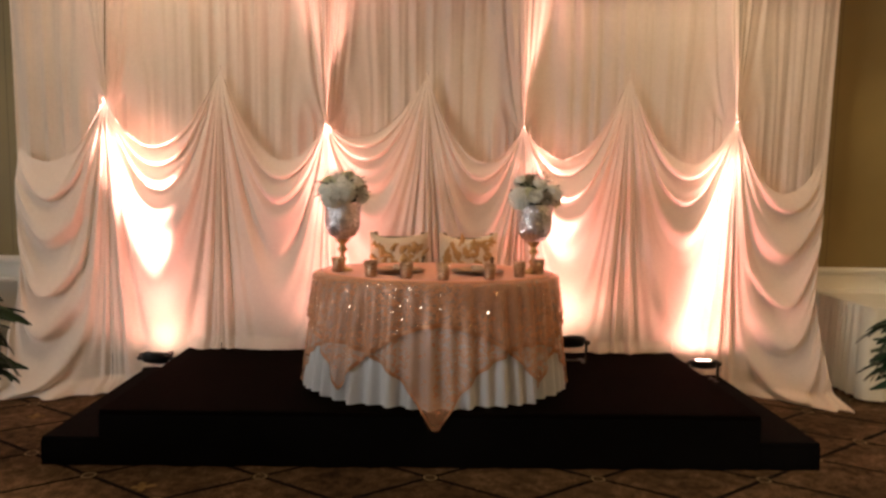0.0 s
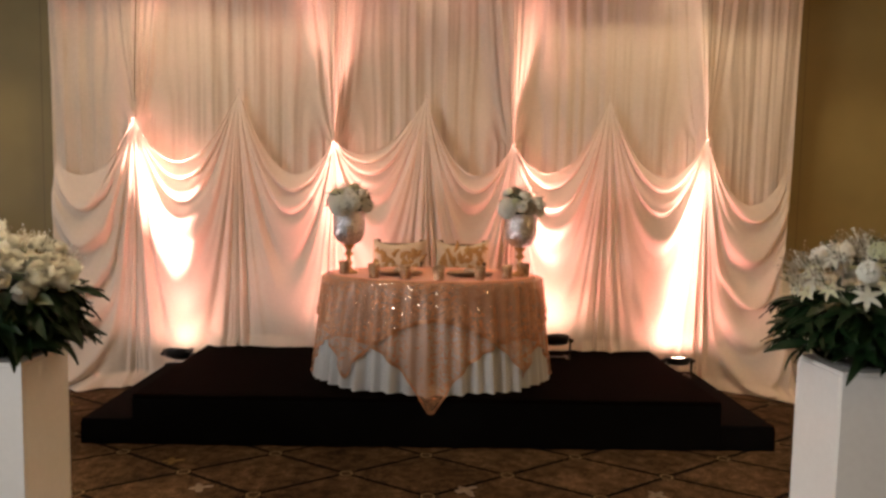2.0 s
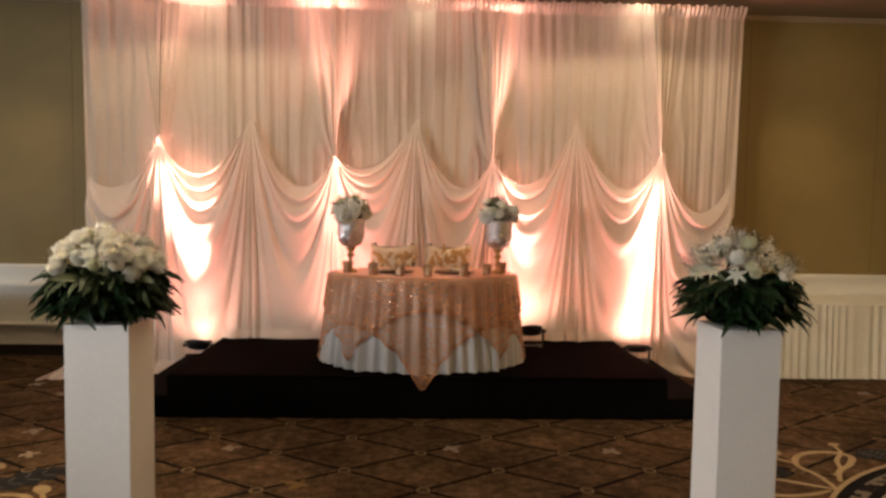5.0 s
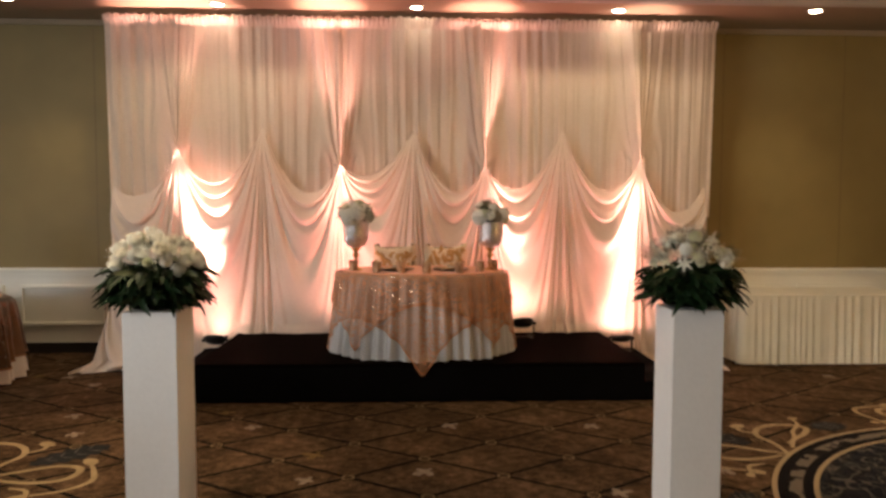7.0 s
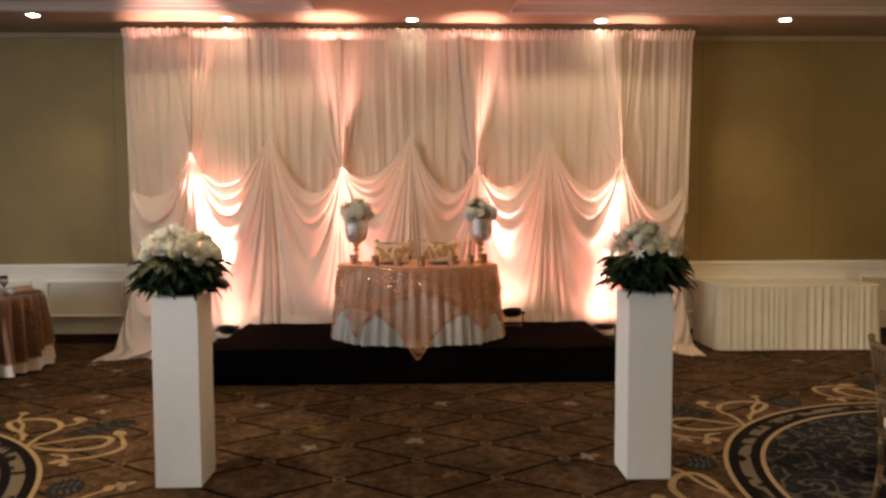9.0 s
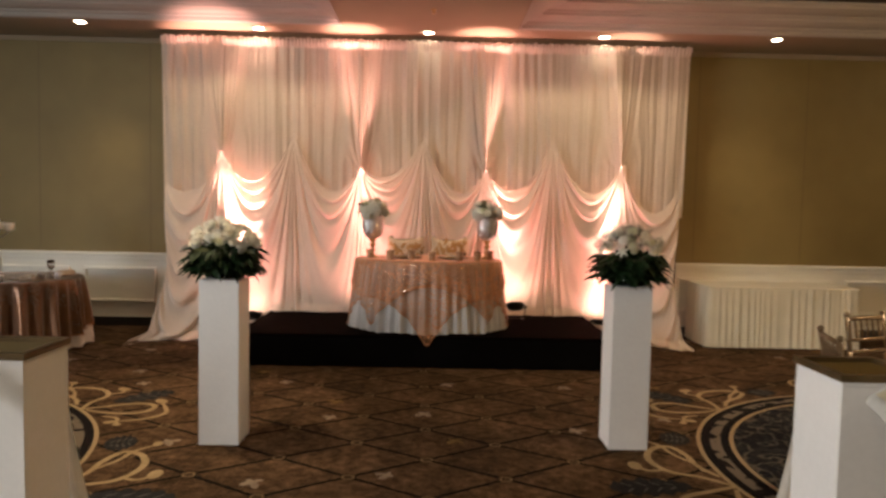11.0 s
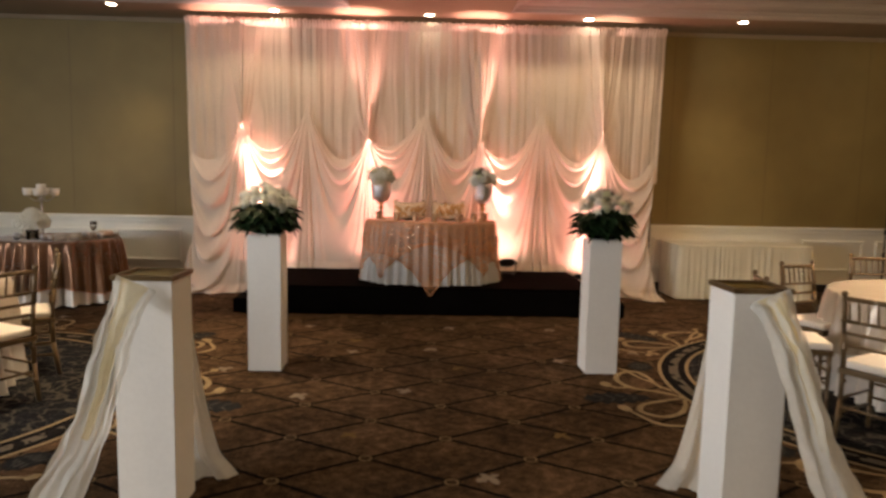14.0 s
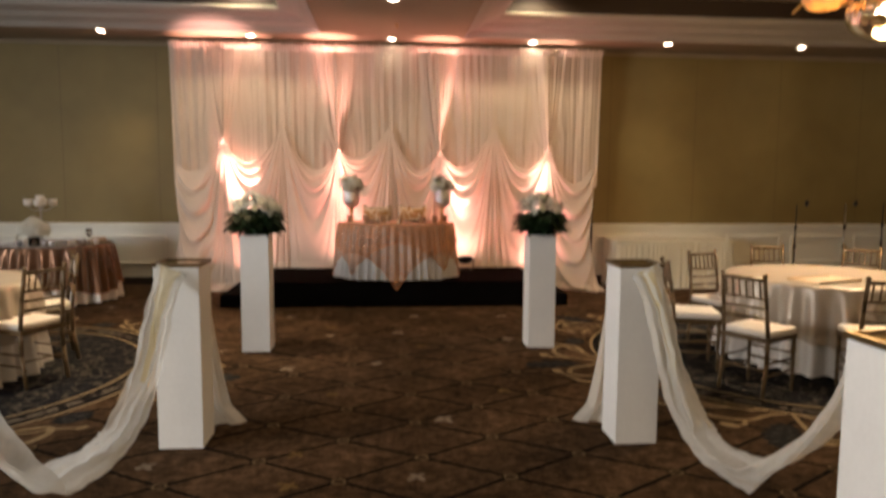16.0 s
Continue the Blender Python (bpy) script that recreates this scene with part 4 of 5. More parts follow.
def sprig_mesh(name, mat, seed):
    """A fine stalk with tiny buds."""
    rs = random.Random(seed)
    bm = bmesh.new()
    rod(bm, (0, 0, 0), (0, 0, 0.09), 0.0012, 0.0008, 4)
    for _ in range(16):
        z = 0.03 + 0.07 * rs.random()
        q = Vector((rs.uniform(-0.03, 0.03), rs.uniform(-0.03, 0.03), z + 0.02))
        rod(bm, (0, 0, z - 0.01), q, 0.0006, 0.0005, 3)
        bmesh.ops.create_icosphere(bm, subdivisions=1, radius=rs.uniform(0.002, 0.0042), matrix=Matrix.Translation(q))
    return mesh_of(name, bm, mat)


FL = {"rose": [rose_mesh("rose", M["petal_white"], 0.055, 1), rose_mesh("rose", M["petal_cream"], 0.055, 2), rose_mesh("rose", M["petal_white"], 0.062, 3)],
      "carnation": [ball_mesh("carnation", M["petal_white"], 0.042, 4, 120), ball_mesh("carnation", M["petal_blush"], 0.036, 5, 100)],
      "hydrangea_head": [ball_mesh("flower_head", M["petal_dusty"], 0.040, 14, 90), ball_mesh("flower_head", M["petal_blush"], 0.036, 16, 90)],
      "lily": [lily_mesh("lily", M["petal_lily"], 0.050, 6), lily_mesh("lily", M["petal_blush"], 0.042, 7)],
      "leaf": [leaf_mesh("leaf", M["leaf"], 0.115, 0.036, -0.45), leaf_mesh("leaf", M["leaf"], 0.135, 0.032, -0.65), leaf_mesh("leaf", M["leaf_light"], 0.105, 0.034, -0.3)],
      "sprig": [sprig_mesh("sprig", M["petal_white"], 8), sprig_mesh("sprig", M["leaf_light"], 9), sprig_mesh("sprig", M["petal_dusty"], 10)]}


def put(kind, i, parent, m, scale=1.0):
    ob = new(kind, FL[kind][i])
    ob.parent = parent
    ob.matrix_basis = m @ Matrix.Diagonal((scale, scale, scale, 1))
    return ob


def dome_pose(rs, r, h, az, t, z0, lift=0.0):
    """A place on a flat dome, facing outwards: t from 0 at the top to 1 at the rim."""
    q = Vector((r * math.sin(t * 1.57) * math.cos(az), r * math.sin(t * 1.57) * math.sin(az), z0 + h * math.cos(t * 1.57) + lift))
    d = Vector((math.sin(t * 1.2) * math.cos(az), math.sin(t * 1.2) * math.sin(az), math.cos(t * 1.2) + 0.1))
    return Matrix.Translation(q) @ d.to_track_quat("Z", "Y").to_matrix().to_4x4() @ Matrix.Rotation(rs.uniform(0, 6.28), 4, "Z")


def arrangement(name, label, at, kinds, r, h, seed, leaves=470, heads=34, sprigs=26):
    rs = random.Random(seed)
    t = thing(name, label, "flower arrangement", "pedestal flower arrangements", at)
    part("dish", turned((0.06, 0.0), (0.11, 0.004), (0.135, 0.025), (0.140, 0.040), (0.133, 0.040), (0.10, 0.010), (0.0, 0.008), seg=28), M["glass"], t, "shallow clear glass dish", smooth=True)
    part("flower_foam", turned((0.09, 0.010), (0.11, 0.03), (0.135, 0.10), (0.135, 0.18), (0.08, 0.235), (0.0, 0.25), seg=14), M["leaf"], t, smooth=True)
    for k in range(leaves):
        az = rs.uniform(0, 6.283)
        el = rs.uniform(-0.10, 0.30) if k < leaves * 0.85 else rs.uniform(0.3, 0.8)
        m = Matrix.Translation((0, 0, rs.uniform(0.045, 0.20))) @ Matrix.Rotation(az, 4, "Z") @ Matrix.Translation((rs.uniform(0.06, 0.175), 0, 0)) @ Matrix.Rotation(rs.uniform(-0.6, 0.6), 4, "Z") @ Matrix.Rotation(-el, 4, "Y") @ Matrix.Rotation(rs.uniform(-0.9, 0.9), 4, "X")
        put("leaf", rs.choice((0, 0, 0, 0, 0, 1, 1, 1, 1, 1, 1, 2)), t, m, rs.uniform(0.85, 1.16) * (0.94 if "lily" in kinds else 1.0))
    for k in range(heads):
        f = math.sqrt((k + 0.5) / heads)
        m = dome_pose(rs, r * rs.uniform(0.92, 1.05), h, k * 2.39996 + rs.uniform(-0.2, 0.2), f * 1.0, 0.205, rs.uniform(-0.015, 0.04))
        kind = rs.choice(kinds)
        put(kind, rs.randrange(len(FL[kind])), t, m, rs.uniform(0.60, 1.08) if kind == "rose" else rs.uniform(0.7, 1.0) if kind == "lily" else rs.uniform(0.45, 0.75))
    for k in range(34 if "lily" in kinds else 12):  # small leaves between the heads
        m = dome_pose(rs, r * 0.92, h, rs.uniform(0, 6.283), rs.uniform(0, 0.95), 0.185, 0.0) @ Matrix.Rotation(-rs.uniform(0.5, 1.3), 4, "Y")
        put("leaf", rs.choice((0, 2, 2)), t, m, rs.uniform(0.4, 0.65))
    for k in range(sprigs):
        m = dome_pose(rs, r * 0.95, h, rs.uniform(0, 6.283), rs.uniform(0, 0.9), 0.195, 0.0)
        put("sprig", rs.choice((1, 2, 2, 0) if "lily" in kinds else (0, 0, 2, 1)), t, m, rs.uniform(0.55, 0.95) if "lily" in kinds else rs.uniform(0.45, 0.70))
    return t


# ---- pedestals ----
PED, PH = 0.255, 1.072


def pedestal(x, y, tray, label):
    """A square white column; x, y: the middle of its foot."""
    t = thing("pedestal", label, "pedestal", "white pedestals", (x, y, 0))
    h = PED / 2
    e = 0.014
    for q in ((-h, -h, 0, h, -h + e, PH - e), (-h, h - e, 0, h, h, PH - e), (-h, -h + e, 0, -h + e, h - e, PH - e), (h - e, -h + e, 0, h, h - e, PH - e)):
        part("side_panel", boxes(q, edge=0.002), M["pedestal"], t)
    part("top_panel", boxes((-h, -h, PH - e, h, h, PH), edge=0.002), M["pedestal"], t)
    if tray:
        bm = boxes((-h - 0.008, -h - 0.008, PH, h + 0.008, h + 0.008, PH + 0.010), edge=0.002)
        for q in ((-h - 0.008, -h - 0.008, PH + 0.010, h + 0.008, -h + 0.010, PH + 0.022), (-h - 0.008, h - 0.010, PH + 0.010, h + 0.008, h + 0.008, PH + 0.022),
                  (-h - 0.008, -h + 0.010, PH + 0.010, -h + 0.010, h - 0.010, PH + 0.022), (h - 0.010, -h + 0.010, PH + 0.010, h + 0.008, h - 0.010, PH + 0.022)):
            box(bm, *q)
        part("top_tray", bm, M["tray"], t, "dark bronze top tray")
        part("mirror_inset", boxes((-h + 0.012, -h + 0.012, PH + 0.010, h - 0.012, h - 0.012, PH + 0.014)), M["mirror"], t, "mirrored inset")
    return t


P_FLOWER = [(-1.247, -3.68), (1.416, -3.655)]
P_FRONT = [(-1.25, -5.99), (1.45, -6.085)]
P_NEAR = [(-1.50, -7.95), (1.58, -8.16)]
for p in P_FLOWER:
    pedestal(*p, False, "tall square white pedestal carrying flowers")
for p in P_FRONT:
    pedestal(*p, True, "tall square white pedestal with a bronze top, draped with organza")
for p in P_NEAR:
    pedestal(*p, True, "tall square white pedestal at the end of the organza swag")
arrangement("white_rose_arrangement", "white roses and carnations over dark leaves on a pedestal", (*P_FLOWER[0], PH), ("rose", "rose", "rose", "carnation"), 0.190, 0.125, 21, heads=42, sprigs=80)
arrangement("lily_arrangement", "white lilies and small blossoms over dark leaves on a pedestal", (*P_FLOWER[1], PH), ("lily", "lily", "lily", "lily", "rose", "carnation"), 0.185, 0.125, 22, heads=46, sprigs=120)


# ---- urns on the head table ----
def urn(x, y, seed, label):
    rs = random.Random(seed)
    t = thing("urn_vase", label, "vase", "head table urns", (x, y, TOPZ))
    part("foot", turned((0.062, 0.0), (0.064, 0.006), (0.050, 0.014), (0.022, 0.030), (0.016, 0.050), (0.026, 0.066), (0.028, 0.074), (0.016, 0.086), (0.013, 0.110), (0.030, 0.128), (0.033, 0.136), (0.020, 0.146), (0.018, 0.165), (0.040, 0.190), (0.045, 0.205), seg=28), M["gold_metal"], t, "gold turned stem and foot", smooth=True)
    part("bowl", turned((0.046, 0.200), (0.080, 0.222), (0.104, 0.262), (0.111, 0.310), (0.112, 0.400), (0.116, 0.425), (0.120, 0.432), (0.114, 0.432), (0.105, 0.400), (0.103, 0.310), (0.065, 0.24), (0.0, 0.235), seg=36), M["mercury"], t, "silver mosaic mercury glass bowl", smooth=True)
    b = thing("urn_bouquet", "round bouquet of cream and white roses in an urn", "bouquet", "urn bouquets", (x, y, TOPZ + 0.425))
    for k in range(34):
        m = Matrix.Translation((0, 0, 0.03 + rs.uniform(0, 0.05))) @ Matrix.Rotation(rs.uniform(1.6, 7.0), 4, "Z") @ Matrix.Translation((0.05, 0, 0)) @ Matrix.Rotation(-rs.uniform(-0.2, 1.2), 4, "Y")
        put("leaf", rs.choice((0, 2, 2, 2)), b, m, rs.uniform(0.95, 1.25))
    for k in range(17):
        f = math.sqrt((k + 0.5) / 18)
        m = dome_pose(rs, 0.120, 0.115, k * 2.39996, f * 1.05, 0.03, rs.uniform(-0.02, 0.02))
        kind = rs.choice(("rose", "hydrangea_head", "hydrangea_head", "carnation"))
        put(kind, rs.randrange(len(FL[kind])), b, m, rs.uniform(0.75, 1.1))
    for az, t in ((-1.0, 0.75), (-2.3, 0.9)):
        put("carnation", 0, b, dome_pose(rs, 0.115, 0.10, az + 0.4 * rs.uniform(-1, 1), t, 0.03), rs.uniform(1.3, 1.7))
    for k in range(16):
        m = dome_pose(rs, 0.125, 0.12, rs.uniform(0, 6.283), rs.uniform(0.1, 1.0), 0.03) @ Matrix.Rotation(-rs.uniform(0.3, 1.2), 4, "Y")
        put("leaf", rs.choice((0, 2, 2)), b, m, rs.uniform(0.45, 0.75))
        put("sprig", rs.choice((0, 1, 1)), b, dome_pose(rs, 0.11, 0.11, rs.uniform(0, 6.283), rs.uniform(0, 0.95), 0.03), rs.uniform(0.6, 0.9))
    part("stems", turned((0.03, -0.15), (0.08, -0.03), (0.085, 0.05), (0.05, 0.09), (0.0, 0.10), seg=12), M["leaf"], b, smooth=True)


urn(-0.515, -0.97, 31, "tall gold-footed mercury glass urn on the head table")
urn(0.685, -0.97, 32, "tall gold-footed mercury glass urn on the head table")


# ---- chairs ----
def gold_chair(at, turn, label="gold ballroom chair with an ivory seat cushion and spindle back"):
    """Faces +y: the back is on the -y side."""
    t = thing("ballroom_chair", label, "chair", "ballroom chairs", at, turn)
    w, d = 0.178, 0.18
    for sx in (-1, 1):
        part("front_leg", turned((0.010, 0), (0.014, 0.03), (0.013, 0.10), (0.017, 0.105), (0.017, 0.118), (0.013, 0.125), (0.016, 0.30), (0.019, 0.306), (0.019, 0.32), (0.016, 0.33), (0.017, 0.42), seg=8, at=(sx * w, d, 0)), M["chair_wood"], t, smooth=True)
        bm = bmesh.new()
        path = [(sx * w, -d - 0.035, 0), (sx * w, -d, 0.25), (sx * w, -d, 0.44), (sx * w * 0.97, -d - 0.025, 0.66), (sx * w * 0.95, -d - 0.065, 0.895)]
        for a, b in zip(path, path[1:]):
            rod(bm, a, b, 0.015, 0.015, 8)
        for z, yy in ((0.14, -d - 0.015), (0.36, -d), (0.56, -d - 0.013), (0.74, -d - 0.039)):
            lathe(bm, [(0.015, z - 0.012), (0.020, z - 0.006), (0.020, z + 0.006), (0.015, z + 0.012)], 8, (sx * w * 0.97, yy, 0))
        lathe(bm, [(0.014, 0.89), (0.019, 0.90), (0.017, 0.915), (0.006, 0.922)], 8, (sx * w * 0.95, -d - 0.065, 0))
        part("back_post", bm, M["chair_wood"], t, smooth=True)
    part("seat_frame", boxes((-w - 0.02, d - 0.02, 0.405, w + 0.02, d + 0.02, 0.440), (-w - 0.02, -d - 0.02, 0.405, w + 0.02, -d + 0.02, 0.440), (-w - 0.02, -d + 0.02, 0.405, -w + 0.02, d - 0.02, 0.440), (w - 0.02, -d + 0.02, 0.405, w + 0.02, d - 0.02, 0.440), edge=0.005), M["chair_wood"], t)
    bm = boxes((-w - 0.012, -d + 0.0, 0.441, w + 0.012, d + 0.018, 0.492))
    bmesh.ops.bevel(bm, geom=list(bm.edges), offset=0.022, segments=4, affect="EDGES", profile=0.6)
    part("cushion", bm, M["cushion"], t, "ivory cushion", smooth=True)
    for z, off in ((0.875, -0.062), (0.735, -0.038), (0.66, -0.025), (0.585, -0.015)):
        part("back_rail", bar((-w * 0.96, -d + off, z), (w * 0.96, -d + off, z), 0.011 if z < 0.8 else 0.015, seg=8), M["chair_wood"], t, smooth=True)
    for k in range(6):
        x = (k - 2.5) * 0.054
        part("spindle", turned((0.005, 0), (0.0085, 0.03), (0.0085, 0.06), (0.006, 0.075), (0.0085, 0.09), (0.005, 0.138), seg=6, at=(x, -d - 0.050, 0.737), m=Matrix.Rotation(0.17, 3, "X")), M["chair_wood"], t, smooth=True)
    for z in (0.16, 0.25):
        for sx in (-1, 1):
            part("stretcher", bar((sx * w, -d - 0.01, z), (sx * w, d, z), 0.009, seg=6), M["chair_wood"], t, smooth=True)
    for yy, z in ((d, 0.20), (d, 0.29), (-d - 0.008, 0.20)):
        part("stretcher", bar((-w, yy, z), (w, yy, z), 0.009, seg=6), M["chair_wood"], t, smooth=True)
    return t


def facing(x, y, tx, ty):
    """The turn that lets a chair at x, y face tx, ty."""
    return math.degrees(math.atan2(ty - y, tx - x)) - 90


def covered_chair(x, y, seed):
    """A ballroom chair whose back wears a cream cover with gold applique."""
    t = gold_chair((x, y, STAGE[2]), 180, label="ballroom chair with a cream and gold back cover")
    w = 0.205
    bm = boxes((-w, -0.290, 0.60, w, -0.205, 0.888))
    bmesh.ops.subdivide_edges(bm, edges=bm.edges, cuts=5, use_grid_fill=True)
    rs = random.Random(seed)
    for v in bm.verts:
        v.co.y += rs.uniform(-0.004, 0.004)
        if v.co.z > 0.84:
            v.co.z += 0.006 * math.sin(v.co.x * 14 + seed) + 0.042 * (abs(v.co.x) / w) ** 3 - 0.008
    c = part("back_cover", bm, M["damask"], t, "cream damask back cover", smooth=True)
    for k in range(38):
        cx, cz = rs.uniform(-0.185, 0.185), rs.uniform(0.62, 0.872)
        sx_, sz_, tilt = rs.uniform(0.018, 0.046), rs.uniform(0.012, 0.026), rs.uniform(0, 3.14)
        for yy in (-0.205, -0.290):
            bm = bmesh.new()
            bmesh.ops.create_icosphere(bm, subdivisions=2, radius=1.0)
            for v in bm.verts:
                a = math.atan2(v.co.z, v.co.x)
                v.co *= 1 + 0.28 * math.sin(3 * a + k) + 0.12 * math.sin(5 * a + 2 * k)
            bmesh.ops.transform(bm, matrix=Matrix.Translation((cx, yy, cz)) @ Matrix.Rotation(tilt, 4, "Y") @ Matrix.Diagonal((sx_, 0.007, sz_, 1)), verts=bm.verts)
            part("applique", bm, M["gold_thread"], c, "gold applique leaf" if k == 0 else "", smooth=True)


covered_chair(-0.185, -0.60, 3)
covered_chair(0.31, -0.60, 4)

TR = (3.96, -4.22)
TL = (-3.86, -4.45)
RCHAIRS = [(2.79, -5.16, -60), (2.58, -4.47, -104), (3.13, -3.84, -160), (4.05, -3.22, 174), (4.74, -3.48, 130), (3.58, -5.36, -14), (5.10, -4.6, 70)]
for x, y, a in RCHAIRS:
    gold_chair((x, y, 0), a)
for x, y, a in ((-2.85, -4.62, 64), (-3.03, -3.90, 120)):
    gold_chair((x, y, 0), a)


# ---- guest tables ----
def guest_table(name, label, at, r, top, layers, seed):
    t = thing(name, label, "table", "guest tables", (*at, 0))
    table_frame(t, r, r, top)
    for k, (nm, lab, mat, hem, off, band) in enumerate(layers):
        c = thing(nm, lab, "tablecloth", "", (*at, 0))
        P = round_cloth(r, r, top + 0.003 + 0.004 * k, hem, seed, 31, 0.085, 0.05, off, n=480)
        sheet("cloth", P, mat, c, wrap=True)
        if band:
            sheet("hem", hem_band(P, 0.018), band, c, wrap=True)


guest_table("round_table", "round guest table under white and champagne cloths", TR, 0.84, 0.735,
            [("white_tablecloth", "white tablecloth reaching the carpet", M["tablecloth"], lambda t: 0.012, 0.0, None),
             ("champagne_overlay", "champagne satin overlay hanging in soft folds", M["champagne"], lambda t: 0.30 + 0.05 * math.sin(4 * t), 0.026, M["champagne"])], 50)
guest_table("round_table", "round guest table under layered cloths", TL, 0.89, 0.735,
            [("white_tablecloth", "white satin tablecloth reaching the carpet", M["tablecloth"], lambda t: 0.012, 0.0, None),
             ("champagne_overlay", "champagne satin overlay on a guest table", M["champagne"], lambda t: 0.30 + 0.05 * math.sin(4 * t + 1), 0.026, M["champagne"])], 60)
TB2 = (-4.29, -0.92)
guest_table("round_table", "round table by the wall under a bronze overlay", TB2, 0.63, 0.735,
            [("white_tablecloth", "white tablecloth under a bronze overlay", M["tablecloth"], lambda t: 0.03, 0.0, None),
             ("bronze_overlay", "sheer bronze organza overlay with glints", M["bronze_cloth"], lambda t: 0.18 + 0.05 * math.sin(4 * t), 0.026, M["hem"])], 70)
T2Z = 0.735 + 0.009
TRZ = 0.735 + 0.009

# things on the right table
tr = thing("serving_tray", "flat pale gold tray lying on a guest table", "tray", at=(3.70, -4.55, TRZ), turn=20)
part("tray_body", boxes((-0.26, -0.16, 0, 0.26, 0.16, 0.012), (-0.26, -0.16, 0.012, 0.26, -0.145, 0.024), (-0.26, 0.145, 0.012, 0.26, 0.16, 0.024), edge=0.003), M["damask"], tr)


# things on the table by the wall
def candelabra(x, y, z):
    t = thing("candelabra", "silver candelabra with frosted white cups on a table", "candelabra", at=(x, y, z))
    part("stem", turned((0.075, 0), (0.078, 0.008), (0.04, 0.02), (0.014, 0.05), (0.011, 0.20), (0.020, 0.215), (0.011, 0.23), (0.010, 0.45), (0.018, 0.46), (0.010, 0.475), (0.009, 0.53), seg=20), M["steel"], t, smooth=True)
    for k in range(5):
        a = 6.283 * k / 4 + 0.25
        if k == 4:
            q = Vector((0, 0, 0.532))
        else:
            q = Vector((0.14 * math.cos(a), 0.14 * math.sin(a), 0.485))
            bm = bmesh.new()
            pts = [Vector((f * 0.14 * math.cos(a), f * 0.14 * math.sin(a), 0.45 - 0.045 * math.sin(f * 3.14) + 0.04 * f)) for f in np.linspace(0, 1, 7)]
            for p0, p1 in zip(pts, pts[1:]):
                rod(bm, p0, p1, 0.006, 0.006, 6)
            part("arm", bm, M["steel"], t, smooth=True)
        part("cup", turned((0.020, 0), (0.042, 0.006), (0.047, 0.02), (0.052, 0.082), (0.047, 0.082), (0.042, 0.02), (0.0, 0.012), seg=18, at=q), M["candle_white"], t, "frosted white cup", smooth=True)


candelabra(-4.42, -1.02, T2Z)
hv = thing("hydrangea_vase", "round white hydrangea bouquet in a low glass vase", "bouquet", at=(-4.37, -1.32, T2Z))
part("vase", turned((0.05, 0), (0.062, 0.006), (0.065, 0.12), (0.060, 0.12), (0.056, 0.012), (0.0, 0.010), seg=22), M["glass"], hv, "clear glass vase", smooth=True)
FL["hydrangea"] = [ball_mesh("hydrangea", M["petal_white"], 0.10, 15, 80)]
part("core", turned((0.0, 0.09), (0.09, 0.13), (0.115, 0.19), (0.095, 0.25), (0.05, 0.28), (0.0, 0.285), seg=18), M["petal_white"], hv, smooth=True)
rs2 = random.Random(77)
for k in range(7):
    a = k * 6.283 / 6
    put("hydrangea", 0, hv, Matrix.Translation((0.085 * math.cos(a) if k < 6 else 0, 0.085 * math.sin(a) if k < 6 else 0, 0.19 if k < 6 else 0.245)) @ Matrix.Rotation(rs2.uniform(0, 6), 4, "Z"), 0.9)


def wine_glass(x, y, z, mat):
    t = thing("wine_glass", "clear stemmed glass standing on a table", "glass", "table glasses", (x, y, z))
    part("glass_body", turned((0.034, 0), (0.034, 0.003), (0.006, 0.010), (0.004, 0.08), (0.012, 0.09), (0.034, 0.115), (0.038, 0.15), (0.033, 0.19), (0.031, 0.19), (0.035, 0.15), (0.030, 0.118), (0.0, 0.098), seg=16), mat, t, smooth=True)


for x, y in ((-4.22, -1.38), (-4.13, -1.40), (-3.74, -1.06), (-4.56, -1.30), (-3.93, -1.02)):
    v = thing("votive_cup", "small silver votive cup on the table by the wall", "candle cup", "votive cups", (x, y, T2Z))
    part("cup", turned((0.028, 0), (0.036, 0.07), (0.033, 0.07), (0.025, 0.008), (0.0, 0.008), seg=18), M["mercury"], v, smooth=True)
for x, y in ((-3.86, -0.98),):
    wine_glass(x, y, T2Z, M["glass"])
for x, y, a in ((-3.96, -1.22, 20), (-4.58, -0.95, 80), (-3.84, -0.72, -30)):
    c = thing("charger_plate", "charger plate with folded peach napkin by the wall", "plate", "charger plates", (x, y, T2Z), a)
    part("charger", turned((0.10, 0.0), (0.155, 0.010), (0.160, 0.014), (0.12, 0.010), (0.0, 0.008), seg=30), M["charger"], c, smooth=True)
    bm = bmesh.new()
    for k in range(5):
        box(bm, -0.05 + 0.02 * k, -0.08, 0.012, -0.036 + 0.02 * k, 0.08, 0.05 + 0.012 * (k % 2), edge=0.003)
    part("napkin", bm, M["champagne"], c, "folded peach napkin")

# buffet table with a pleated skirt, by the wall
BT = (3.35, 5.11, -0.27, 0.42, 0.713)
bt = thing("buffet_table", "long folding buffet table by the wall", "table", at=((BT[0] + BT[1]) / 2, (BT[2] + BT[3]) / 2, 0))
bw, bd = (BT[1] - BT[0]) / 2, (BT[3] - BT[2]) / 2
part("tabletop", boxes((-bw, -bd, BT[4] - 0.03, bw, bd, BT[4] - 0.004), edge=0.004), M["chair_wood"], bt)
for sx in (-1, 1):
    for sy in (-1, 1):
        part("leg", bar((sx * bw * 0.85, sy * bd * 0.8, 0), (sx * bw * 0.85, sy * bd * 0.8, BT[4] - 0.03), 0.014), M["black_metal"], bt)
